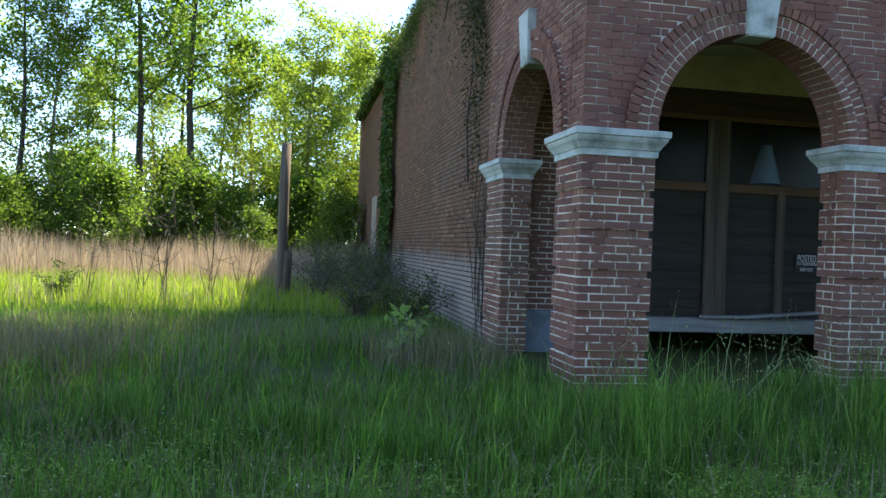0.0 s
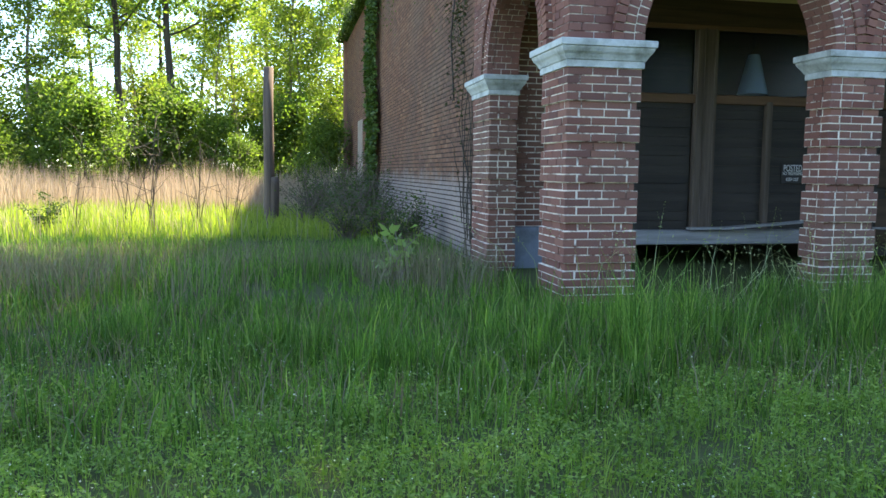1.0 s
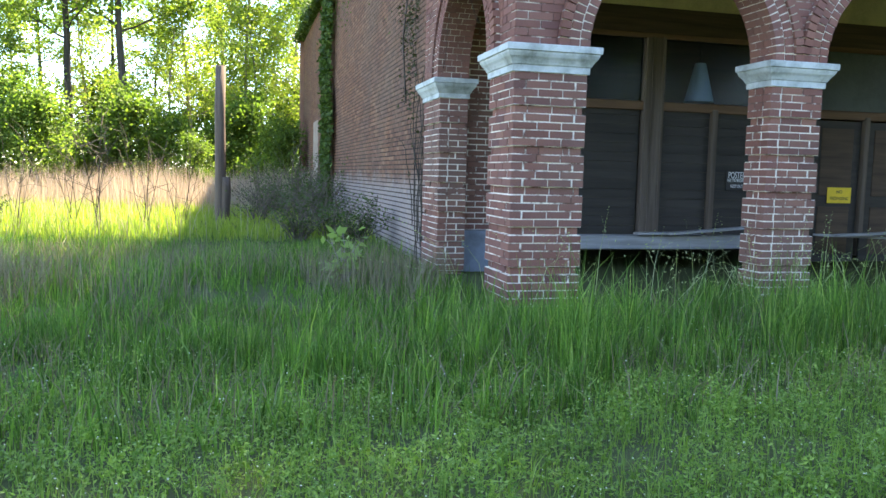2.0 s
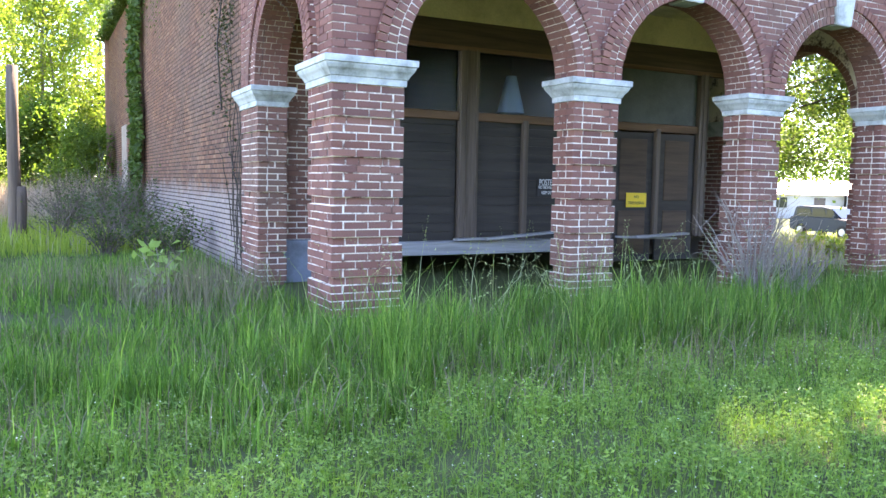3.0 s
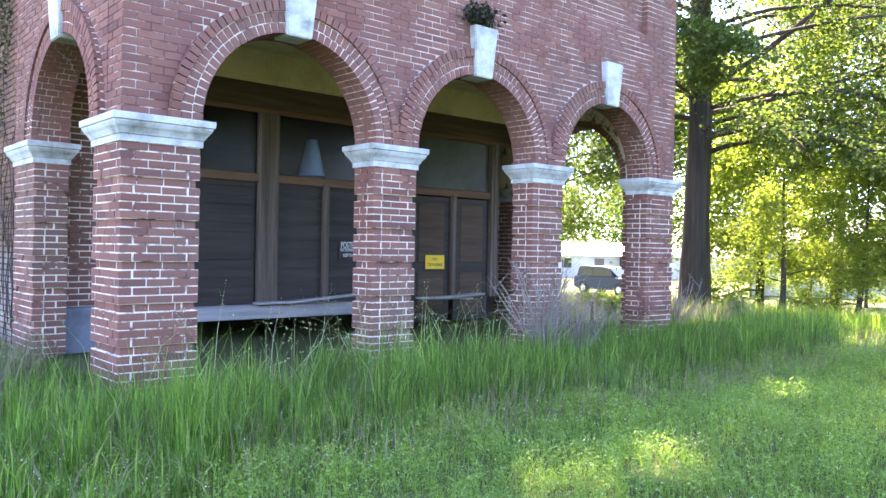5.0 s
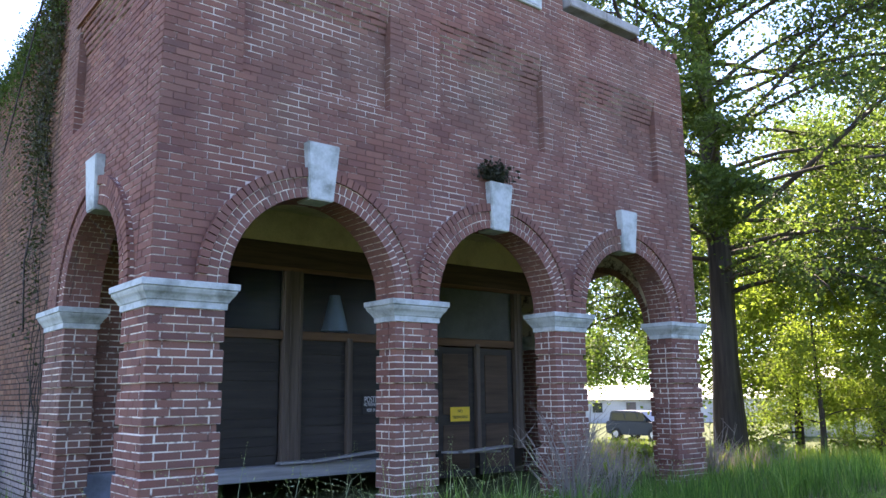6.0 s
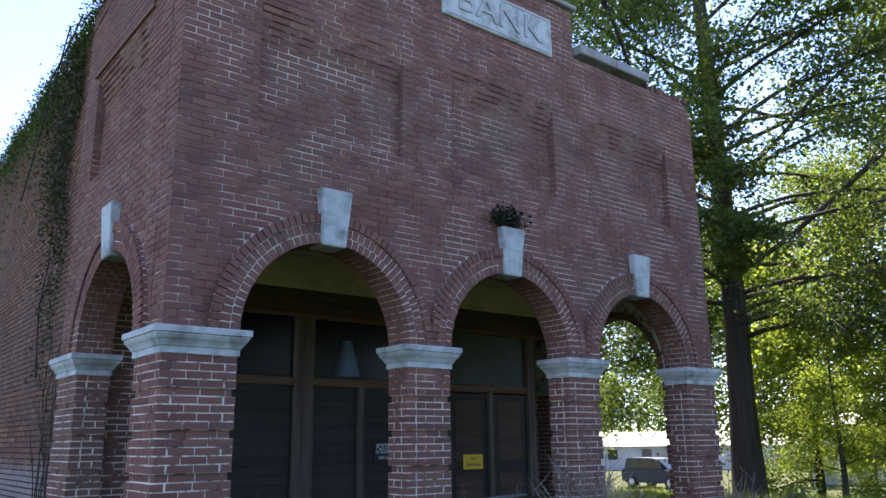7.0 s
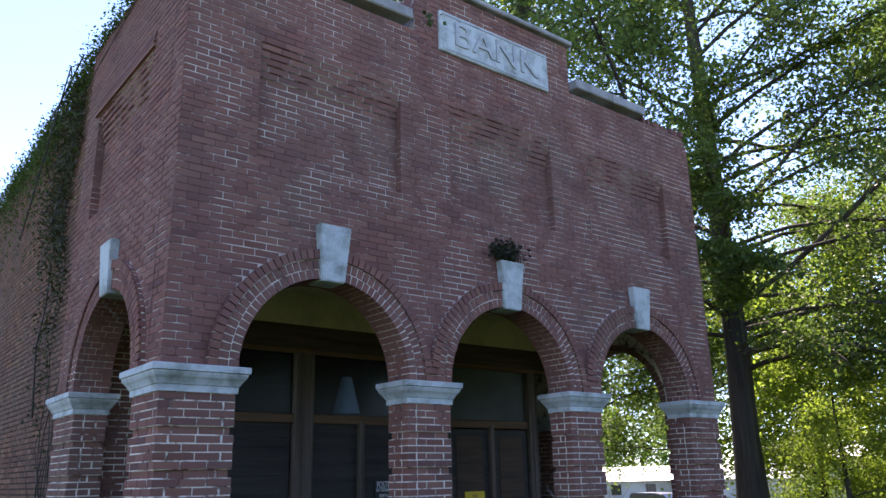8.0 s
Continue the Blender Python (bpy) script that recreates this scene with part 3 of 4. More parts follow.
for x0, y0, L, rz, tilt in ((2.55, WY - 0.3, 0.62, 4, 0), (2.95, WY - 0.34, 1.05, -7, -5), (5.1, WY - 0.4, 1.1, 3, 2), (5.3, WY - 0.5, 0.9, -6, -3)):
    o = thing("fallen_board", "loose weathered grey board lying on the window sill", "board", "fallen boards", (x0, y0, 0.475))
    b = part("plank", boxed(0, L, 0, 0.14, 0, 0.028, bevel=0.004), WOOD_GREY, o)
    o.rotation_euler = (0, radians(tilt), radians(rz))


def sign(name, x0, x1, z0, z1, y, board, label):
    o = thing(name, label, "sign", "", ((x0 + x1) / 2, y, (z0 + z1) / 2))
    w, h = x1 - x0, z1 - z0
    part("board", boxed(-w / 2, w / 2, -0.004, 0, -h / 2, h / 2), board, o)
    return o, w, h


o, w, h = sign("posted_sign", 3.92, 4.24, 1.05, 1.29, WY - 0.01, SIGN_BLACK, "black and white no-trespassing notice in the shop window")
lettering("POSTED", 0.12, pose(0, -0.006, 0.065, 90), SIGN_WHITE, o, 0.001, fit_width=0.26)
lettering("NO TRESPASSING", 0.06, pose(0, -0.006, 0.0, 90), SIGN_WHITE, o, 0.001, fit_width=0.28)
lettering("KEEP OUT", 0.06, pose(0, -0.006, -0.075, 90), SIGN_WHITE, o, 0.001, fit_width=0.18)
o, w, h = sign("warning_sign", 5.47, 5.85, 0.9, 1.11, WY - 0.03, SIGN_YELLOW, "yellow no-trespassing sign on the dark door")
lettering("NO", 0.06, pose(0, -0.006, 0.045, 90), SIGN_BLACK, o, 0.001)
lettering("TRESPASSING", 0.06, pose(0, -0.006, -0.045, 90), SIGN_BLACK, o, 0.001, fit_width=0.3)

# blue cone and stem added behind the glass to imitate a sky reflection
sky_bell = thing("pendant_lamp", "pale blue bell shape standing in for a sky reflection in the shop window", "lamp", "", (3.62, WY + 0.25, 2.72))
bm = bmesh.new()
bmesh.ops.create_cone(bm, segments=24, radius1=0.19, radius2=0.07, depth=0.5, cap_ends=False, matrix=Matrix.Translation((0, 0, -0.29)))
part("sky_bell", bm, REFLECTION_BLUE, sky_bell, smooth=True)
bm = bmesh.new()
bmesh.ops.create_cone(bm, segments=8, radius1=0.008, radius2=0.008, depth=1.0, cap_ends=True, matrix=Matrix.Translation((0, 0, 0.46)))
part("bell_stem", bm, SIGN_BLACK, sky_bell)

# ---- ground ----
def ground_z(x, y):
    d = max(0.0, min(1.0, (math.hypot(x, y - 2) - 11) / 20))
    fall = -1.5 * d * d * (3 - 2 * d) if x > 6 else -1.5 * d * d * (3 - 2 * d) * max(0, min(1, (x + 2) / 8))
    return fall + 0.05 * noise.noise(Vector((x * 0.3, y * 0.3, 0)))


bm = bmesh.new()
N = 90
edge = [-900, -300, -120, -70] + [-50 + i * 100 / N for i in range(N + 1)] + [70, 120, 300, 900]
grid = [[bm.verts.new((x, y, ground_z(x, y))) for x in edge] for y in edge]
for a, b in zip(grid, grid[1:]):
    for i in range(len(edge) - 1):
        bm.faces.new((a[i], a[i + 1], b[i + 1], b[i]))
tagged(part("ground", bm, SOIL, None, "grassy uneven ground of an overgrown lot", "structure", True), category="ground")

# ---- planting helpers ----
nr = np.random.default_rng(11)


def fast_mesh(name, verts, tris, mat, parent=None, label="", kind="stuff"):
    me = bpy.data.meshes.new(name)
    me.vertices.add(len(verts))
    me.vertices.foreach_set("co", np.asarray(verts, np.float32).ravel())
    t = np.asarray(tris, np.int32)
    me.loops.add(t.size)
    me.loops.foreach_set("vertex_index", t.ravel())
    me.polygons.add(len(t))
    me.polygons.foreach_set("loop_start", np.arange(0, t.size, 3, dtype=np.int32))
    me.update(calc_edges=True)
    me.validate()
    return link_mesh(name, me, mat, parent, label, kind)


GX = np.arange(-40, 46, 0.5)
GZ = np.array([[ground_z(a, b) for a in GX] for b in GX])


def ground_zs(x, y):
    """Heights of the ground at many places, from a half-metre grid."""
    u, v = (np.clip(x, -39, 44) + 40) / 0.5, (np.clip(y, -39, 44) + 40) / 0.5
    i, j = u.astype(int), v.astype(int)
    u, v = u - i, v - j
    return GZ[j, i] * (1 - u) * (1 - v) + GZ[j, i + 1] * u * (1 - v) + GZ[j + 1, i] * (1 - u) * v + GZ[j + 1, i + 1] * u * v


def blades(x, y, h, w, lean=0.35, z=None, wind=(0.0, 0.0)):
    """Bent tapering blades of grass: vertices and triangles."""
    n = len(x)
    z = ground_zs(x, y) if z is None else z
    a, b = nr.uniform(0, 2 * np.pi, n), nr.uniform(0, 2 * np.pi, n)
    bend = np.abs(nr.normal(0, lean, n)) * h
    dx, dy = np.cos(b) * bend + wind[0] * h, np.sin(b) * bend + wind[1] * h
    wx, wy = np.cos(a) * w / 2, np.sin(a) * w / 2
    base = np.stack([x, y, z - 0.01], 1)
    side = np.stack([wx, wy, np.zeros(n)], 1)
    mid = base + np.stack([dx * 0.35, dy * 0.35, h * 0.55], 1)
    tip = base + np.stack([dx, dy, h * (1 - 0.25 * (bend / np.maximum(h, 1e-3)).clip(0, 1))], 1)
    v = np.stack([base - side, base + side, mid + side * 0.75, mid - side * 0.75, tip], 1).reshape(-1, 3)
    i = np.arange(n)[:, None] * 5
    t = np.concatenate([i + [0, 1, 2], i + [0, 2, 3], i + [3, 2, 4]], 1).reshape(-1, 3)
    return v, t


def leaves(c, size, flat=0.5, long=1.6):
    """Diamond leaves at the centres c, each turned its own way."""
    n = len(c)
    d = nr.normal(0, 1, (n, 3))
    d[:, 2] *= 1 - flat
    d /= np.linalg.norm(d, axis=1)[:, None]
    e = np.cross(d, nr.normal(0, 1, (n, 3)) + [0, 0, 3 * flat])
    e /= np.linalg.norm(e, axis=1)[:, None]
    s = (size * nr.uniform(0.6, 1.3, n))[:, None]
    nrm = np.cross(d, e) * s * 0.12
    v = np.stack([c - d * s * long / 2, c + e * s / 2 + nrm, c + d * s * long / 2, c - e * s / 2 + nrm], 1).reshape(-1, 3)
    i = np.arange(n)[:, None] * 4
    return v, np.concatenate([i + [0, 1, 2], i + [0, 2, 3]], 1).reshape(-1, 3)


def join(*sets):
    v, t, n = [], [], 0
    for a, b in sets:
        v.append(a), t.append(b + n)
        n += len(a)
    return np.concatenate(v), np.concatenate(t)


def tube(pts, radii, sides=6):
    pts = np.asarray(pts, float)
    v, t = [], []
    for k, (p, r) in enumerate(zip(pts, radii)):
        d = pts[min(k + 1, len(pts) - 1)] - pts[max(k - 1, 0)]
        d /= np.linalg.norm(d) + 1e-9
        a = np.cross(d, (0.31, 0.87, 0.2))
        a /= np.linalg.norm(a) + 1e-9
        b = np.cross(d, a)
        for j in range(sides):
            w = 2 * np.pi * j / sides
            v.append(p + r * (np.cos(w) * a + np.sin(w) * b))
    for k in range(len(pts) - 1):
        for j in range(sides):
            p, q = k * sides + j, k * sides + (j + 1) % sides
            t += [(p, q, q + sides), (p, q + sides, p + sides)]
    return np.array(v), np.array(t)


def grow(start, way, length, n, droop, wobble, g):
    pts, p, d = [np.array(start, float)], np.array(start, float), np.array(way, float)
    for i in range(n):
        d = d + g.normal(0, wobble, 3) + (0, 0, droop)
        d /= np.linalg.norm(d)
        p = p + d * length / n
        pts.append(p)
    return np.array(pts)


def tree(seed, H, r, spread, start, limbs, per, size, bark, leaf, label, droop=0.03, clump=0.5, category="tree", sub=5, lean=0.03, upward=0.5, straight=False, clear=None, boughs=()):
    """A tapered trunk, limbs, branches and a crown of separate leaves in clumps."""
    g = np.random.default_rng(seed)
    o = thing("tree", label, category)
    trunk = grow((0, 0, -0.1), (g.normal(0, lean), g.normal(0, lean), 1), H, 10, 0.1 if straight else 0.02, 0.012 if straight else 0.035, g)
    rad = [r * 1.25] + [r * (1 - 0.088 * k) for k in range(1, 11)]
    wood, tips = [tube(trunk, rad, 8)], []
    for k in range(limbs):
        f = start + (1 - start) * (k + g.uniform(0, 0.9)) / limbs
        q = min(f, 0.99) * 10
        base = trunk[int(q)] + (trunk[int(q) + 1] - trunk[int(q)]) * (q % 1)
        a = k * 2.4 + g.uniform(-0.6, 0.6)
        rel = (f - start) / (1 - start)
        L = spread * (1.05 - 0.65 * rel) * g.uniform(0.6, 1.15)
        limb = grow(base, (math.cos(a), math.sin(a), upward * g.uniform(0.3, 1.3)), L, 6, droop, 0.12, g)
        if clear and clear(limb[-1:])[0]:
            continue
        r0 = max(0.02, r * 0.24 * (1 - 0.6 * rel))
        wood.append(tube(limb, np.linspace(r0, r0 * 0.25, 7), 5))
        for s in range(sub):
            u = g.uniform(0.3, 1.0) * 6
            b0 = limb[min(int(u), 5)] + (limb[min(int(u), 5) + 1] - limb[min(int(u), 5)]) * (u % 1 if u < 6 else 1)
            w = limb[-1] - limb[0]
            w = w / np.linalg.norm(w) + g.normal(0, 0.65, 3)
            br = grow(b0, w / np.linalg.norm(w), L * g.uniform(0.2, 0.42), 4, droop, 0.2, g)
            wood.append(tube(br, np.linspace(r0 * 0.3, 0.006, 5), 4))
            tips += [br[1], br[2], br[3], br[4]]
        tips += list(limb[1:])
    sprays = []
    for high, way, long in boughs:
        q = high / H * 10
        base = trunk[int(q)] + (trunk[int(q) + 1] - trunk[int(q)]) * (q % 1)
        a = radians(way)
        bough = grow(base, (math.cos(a), math.sin(a), 0.35), long, 8, -0.1, 0.07, g)
        wood.append(tube(bough, np.linspace(0.06, 0.012, 9), 5))
        for k in range(16):
            j = int(g.integers(2, 8))
            w = bough[j + 1] - bough[j - 1]
            w = w / np.linalg.norm(w) + g.normal(0, 0.7, 3) * (1, 1, 0.35)
            br = grow(bough[j], w / np.linalg.norm(w), long * g.uniform(0.15, 0.3), 5, -0.1, 0.12, g)
            wood.append(tube(br, np.linspace(0.014, 0.004, 6), 4))
            sprays += list(br[1:])
    tips = np.array(tips)
    v, t = join(*wood)
    fast_mesh("trunk", v, t, bark, o, "", "")
    c = tips[g.integers(0, len(tips), per)] + g.normal(0, 1, (per, 3)) * clump * (0.4 + 0.9 * g.random((per, 1))) * (1, 1, 0.75)
    if sprays:
        n = 1500 * len(boughs)
        c = np.concatenate([c, np.array(sprays)[g.integers(0, len(sprays), n)] + g.normal(0, 1, (n, 3)) * (0.2, 0.2, 0.1)])
    c = c[c[:, 2] > 0.3]
    if clear:
        c = c[~clear(c)]
    v, t = leaves(c, size, 0.35)
    fast_mesh("crown", v, t, leaf, o, "", "stuff")
    return o


def put(ob, x, y, turn=0.0, s=1.0, first=False):
    m = pose(x, y, ground_z(x, y), 0, 0, turn)
    if first:
        ob.matrix_basis = m
        ob.scale = (s, s, s)
        return ob
    c = copy_thing(ob, m)
    c.scale = (s, s, s)
    return c


# ---- big trees beside and behind the bank ----
SUN_WAY = np.array([math.cos(SUN_AZ) * math.cos(SUN_EL), math.sin(SUN_AZ) * math.cos(SUN_EL), math.sin(SUN_EL)])
GAPS = [((1.0, -3.7, 0.15), 0.28), ((1.75, -3.85, 0.15), 0.18), ((4.4, -3.3, 0.15), 0.22), ((15.0, 1.6, 1.6), 0.75), ((11.0, -1.6, 0.1), 0.55), ((8.6, -2.3, 0.1), 0.3), ((13.0, -3.0, 0.1), 0.5)]


def in_gap(p):
    """Which of the points p lie where the crowns stand open to the sun."""
    hit = np.zeros(len(p), bool)
    for o, r in GAPS:
        d = p - np.array(o)
        hit |= np.linalg.norm(d - np.outer(d @ SUN_WAY, SUN_WAY), axis=1) < r
    return hit


def oak_clear(p):
    return ((p[:, 0] < -5.4) & (p[:, 2] < 8.0)) | in_gap(p + (13.8, 3.16, 0))


HIGH_PLACE = np.array(pose(12.3, 8.0, 0, 0, 0, 140))


def high_clear(p):
    return in_gap((p * 0.93) @ HIGH_PLACE[:3, :3].T + HIGH_PLACE[:3, 3])


# low hanging boughs: height on the trunk, way, length
BOUGHS = [(4.6, -60, 5.5), (5.2, -30, 6.0), (5.8, -85, 6.0), (6.4, -50, 6.5), (7.0, -110, 5.5), (7.4, -20, 6.5), (8.0, -70, 6.5), (8.6, -40, 6.0), (9.4, -95, 6.0), (4.4, 118, 4.5), (5.0, 138, 4.8), (5.6, 100, 5.0), (6.4, 125, 5.5), (5.6, 205, 3.2), (6.6, 225, 3.6), (7.6, 190, 3.6), (8.6, 215, 4.0), (9.6, 235, 4.5), (3.9, -100, 4.0), (10.4, -60, 6.0), (3.6, -75, 5.0), (4.0, -45, 5.5), (4.1, -125, 3.6), (4.9, -145, 3.2), (6.0, -130, 4.0), (7.2, -150, 3.8)]
oak = tree(3, 21, 0.31, 8.5, 0.2, 44, 120000, 0.07, BARK, LEAF_OAK, "large dark-barked oak with hanging leafy branches", -0.045, 0.5, sub=12, upward=0.5, lean=0.0, straight=True, clear=oak_clear, boughs=BOUGHS)
high = tree(5, 29, 0.36, 8.0, 0.45, 30, 56000, 0.1, BARK, LEAF_OAK, "very tall oak rising behind the bank", 0.0, 0.85, sub=9, upward=0.5, straight=True, clear=high_clear)
put(oak, 13.8, 3.16, 0, 1, True)
put(high, 10.0, 12.5, 0, 1.0, True)
put(high, 12.3, 8.0, 140, 0.93)
put(oak, 22.0, -3.5, 220, 0.95)
put(oak, 30.0, 0.5, 300, 1.0)
low = tree(8, 6.0, 0.12, 3.0, 0.12, 16, 22000, 0.068, BARK, LEAF_PALE, "young bushy tree with yellow-green sunlit leaves", -0.05, 0.42, sub=6)
put(low, 15.0, 1.7, 0, 0.62, True)
put(low, 16.2, 0.6, 100, 0.6)
put(low, 19.5, 4.5, 160, 1.2)
put(low, 17.6, -1.4, 40, 1.0)
put(low, 20.5, -1.0, 190, 1.0)
for i, (x, y, s) in enumerate(((41, 9.5, 0.75), (43.5, 13.5, 0.7), (40, 5.5, 0.8), (44.5, 17.5, 0.65))):
    put(low, x, y, 60 * i, s)
hanging = tree(9, 9.5, 0.17, 4.6, 0.3, 22, 30000, 0.08, BARK, LEAF_OAK, "spreading oak with low hanging dark green branches", -0.06, 0.5, sub=7, upward=0.45)
put(hanging, 17.0, 10.4, 0, 1.0, True)
put(hanging, 30.0, 13.0, 200, 1.15)
put(hanging, 25.0, 4.6, 60, 1.2)
put(hanging, 21.5, 9.5, 110, 1.0)

# ---- woods beyond the field ----
tall_a = tree(21, 17, 0.2, 4.6, 0.36, 18, 9500, 0.13, BARK, LEAF_WOOD, "tall dark-leaved woodland tree on a thin trunk", 0.02, 0.55)
tall_b = tree(22, 15, 0.16, 3.6, 0.3, 20, 8000, 0.12, BARK_PALE, LEAF_PALE, "slender pale-barked tree with light spring leaves", 0.05, 0.5)
tall_c = tree(23, 19, 0.24, 4.0, 0.5, 16, 6500, 0.15, BARK, LEAF_WOOD, "tall bare-stemmed tree with a high ragged crown", 0.02, 0.55, lean=0.05)
bush = tree(24, 5.5, 0.08, 2.6, 0.05, 18, 9000, 0.12, BARK, LEAF_WOOD, "dense leafy understorey bush at the wood's edge", 0.03, 0.5, "bush", 5)
done = set()


def stand(kind, bearing, far, turn, s):
    """Plant a tree by its bearing from north and its distance from the verge."""
    a = radians(bearing)
    put(kind, -2.3 + far * math.sin(a), -6.2 + far * math.cos(a), turn, s, kind not in done)
    done.add(kind)


for row_of in ((tall_a, -7.0, 33, 0, 1.0), (tall_a, -10.6, 35, 140, 0.95), (tall_b, -2.6, 36, 0, 0.74), (tall_b, 0.4, 33, 90, 0.7), (tall_b, 3.2, 37, 210, 0.78), (tall_b, 5.4, 34, 30, 0.72),
               (tall_b, -16.6, 33, 130, 0.66), (tall_b, -13.6, 40, 60, 0.6), (tall_a, -18.6, 32, 220, 0.64), (tall_b, -20.5, 36, 300, 0.8), (tall_b, -9.2, 38, 20, 0.62), (tall_b, -4.8, 34, 110, 0.55), (tall_b, -1.2, 39, 250, 0.66), (tall_b, 1.9, 32, 320, 0.56), (tall_b, 4.4, 40, 170, 0.7), (tall_c, -8.2, 41, 70, 0.62), (tall_c, -5.6, 44, 200, 0.55),
               (tall_c, -0.8, 43, 20, 0.6), (tall_c, 2.0, 45, 140, 0.66), (tall_c, -12.4, 46, 50, 0.68), (tall_a, -24, 33, 20, 0.9)):
    stand(*row_of)
for i in range(17):
    stand(bush, -23 + 2 * i, 29.5 + 1.6 * math.sin(i * 2.3), i * 77, 0.54 + 0.16 * math.sin(i * 1.7))
for i in range(12):
    stand(bush, -24 + 3.1 * i, 40 + 2.5 * math.sin(i * 1.9), i * 51, 0.78 + 0.2 * math.sin(i * 2.9))

# ---- trees beyond the far grass and the houses ----
for kind, x, y, turn, s in ((tall_a, 27, -9, 80, 0.9), (tall_b, 33, -4, 150, 1.0), (tall_b, 23, 19, 30, 0.8), (tall_a, 24, 34, 30, 0.8), (tall_b, 32, 33, 120, 0.8), (tall_b, 50, 8, 20, 0.9), (tall_a, 52, -6, 70, 0.9), (tall_a, 40, -14, 110, 0.9)):
    put(kind, x, y, turn, s)
for i in range(5):
    stand(bush, 38 + 4.2 * i, 96 + 4 * math.sin(i * 2.7), i * 67, 2.2 + 0.4 * math.sin(i * 1.4))
    stand((tall_a, tall_b)[i % 2], 39 + 4.2 * i, 102 + 5 * math.sin(i * 1.7), i * 43, 0.85 + 0.15 * math.sin(i * 2.2))

# ---- unseen bushes added behind the walk, to darken the window reflections ----
for i in range(15):
    put(bush, -27 + i * 3.7, -25 + 1.5 * math.sin(i * 2.1) + abs(i - 7) * 0.5, i * 61, 1.35 + 0.25 * math.sin(i * 1.3))

# ---- ivy on the side wall ----
def ivy(n, sampler, size, label, name="ivy", mat=None):
    c = sampler(n)
    v, t = leaves(c, size, 0.2)
    o = thing(name, label, "vine")
    fast_mesh("leaf_mass", v, t, mat or LEAF_IVY, o)
    order = c[np.argsort(c[:, 2] + 0.3 * c[:, 1])]
    for i in range(5):
        pts = order[np.sort(nr.integers(0, len(order), 9))]
        pts[:, 0] = np.minimum(pts[:, 0] + 0.02, 0.0) if name == "ivy" else pts[:, 0]
        keep = [pts[0]] + [q for p, q in zip(pts, pts[1:]) if np.linalg.norm(q - p) < 1.0]
        if len(keep) > 2:
            sv, st = tube(np.array(keep), np.linspace(0.012, 0.004, len(keep)), 4)
            fast_mesh("stem", sv, st, BARK, o, "", "")
    return o


def wall_top(y):
    return np.where(y < 4.6, 6.6, np.where(y < 9.6, 6.3, np.where(y < 13.6, 6.15, 5.85)))


def strip(n):
    z = nr.uniform(0.1, 6.1, n)
    y = 13.9 + nr.normal(0, 0.38, n) + 0.2 * np.sin(z * 2)
    return np.stack([-0.07 - np.abs(nr.normal(0, 0.06, n)), y, z], 1)


def crest(n):
    """Heaps of creeper along the side parapet, thicker in places, trailing down the brick."""
    y = nr.uniform(0.9, 14.0, n)
    heaped = 0.5 + 0.5 * np.sin(y * 1.9) * np.sin(y * 0.7 + 1)
    y = y[nr.random(n) < 0.3 + heaped]
    m = len(y)
    b = 0.5 + 0.5 * np.sin(y * 1.9) * np.sin(y * 0.7 + 1)
    trail = (nr.random(m) < 0.4) * nr.exponential(0.35, m) * (0.4 + b) * (y > 3.3)
    z = wall_top(y) + nr.normal(0, 0.07, m) + b * np.abs(nr.normal(0, 0.12, m)) - trail
    x = np.where(trail > 0.05, -np.abs(nr.normal(0.03, 0.05, m)), 0.1 + nr.normal(0, 0.11, m))
    return np.stack([x, y, z], 1)


def seam(n):
    z = 6.6 - np.abs(nr.normal(0, 1.7, n))
    y = 3.75 + np.abs(nr.normal(0, 0.5, n)) * (0.3 + np.maximum(z, 0.2) / 4) + 0.12 * np.sin(z * 3)
    ok = z > 1.0
    return np.stack([0.03 - np.abs(nr.normal(0.02, 0.05, n)), y, z], 1)[ok]


ivy(9000, strip, 0.085, "dark green ivy climbing the brick side wall")
ivy(36000, crest, 0.028, "leafy creeper spilling over the parapet", mat=leaf_material("creeper_leaf", [(0.045, 0.075, 0.018), (0.075, 0.115, 0.028), (0.11, 0.15, 0.04)], 0.35))
ivy(5200, seam, 0.032, "thin browning creeper on the wall beside the arch", mat=leaf_material("browning_ivy", [(0.05, 0.06, 0.022), (0.085, 0.075, 0.035), (0.04, 0.05, 0.02)], 0.2))
def far_crest(n):
    y = nr.uniform(13.5, 24, n)
    return np.stack([nr.normal(0.05, 0.16, n), y, 5.9 + np.abs(nr.normal(0, 0.42, n)) * (0.6 + 0.4 * np.sin(y))], 1)


ivy(8000, far_crest, 0.085, "thick creeper heaped on the far parapet")
stems = thing("dead_creeper", "bare brown creeper stems clinging to the side wall", "vine")
sets = []
for i in range(10):
    y = 3.45 + abs(rng.gauss(0, 1.3)) * (i > 3)
    pts = grow((0.02, y, rng.uniform(0, 0.6)), (0, rng.uniform(-0.06, 0.08), 1), rng.uniform(2.0, 6.3), 22, 0.02, 0.2, nr)
    pts[:, 0] = 0.035 - nr.uniform(0, 0.02, len(pts))
    sets.append(tube(pts, np.linspace(0.007, 0.002, len(pts)), 4))
v, t = join(*sets)
fast_mesh("stem", v, t, BARK, stems, "", "stuff")

def front_crest(n):
    x = np.abs(nr.normal(0, 1.1, n))
    return np.stack([x, nr.normal(0.12, 0.12, n), 6.42 + np.abs(nr.normal(0, 0.1, n))], 1)


ivy(1200, front_crest, 0.06, "dark weeds rooted along the broken parapet", "parapet_weeds")

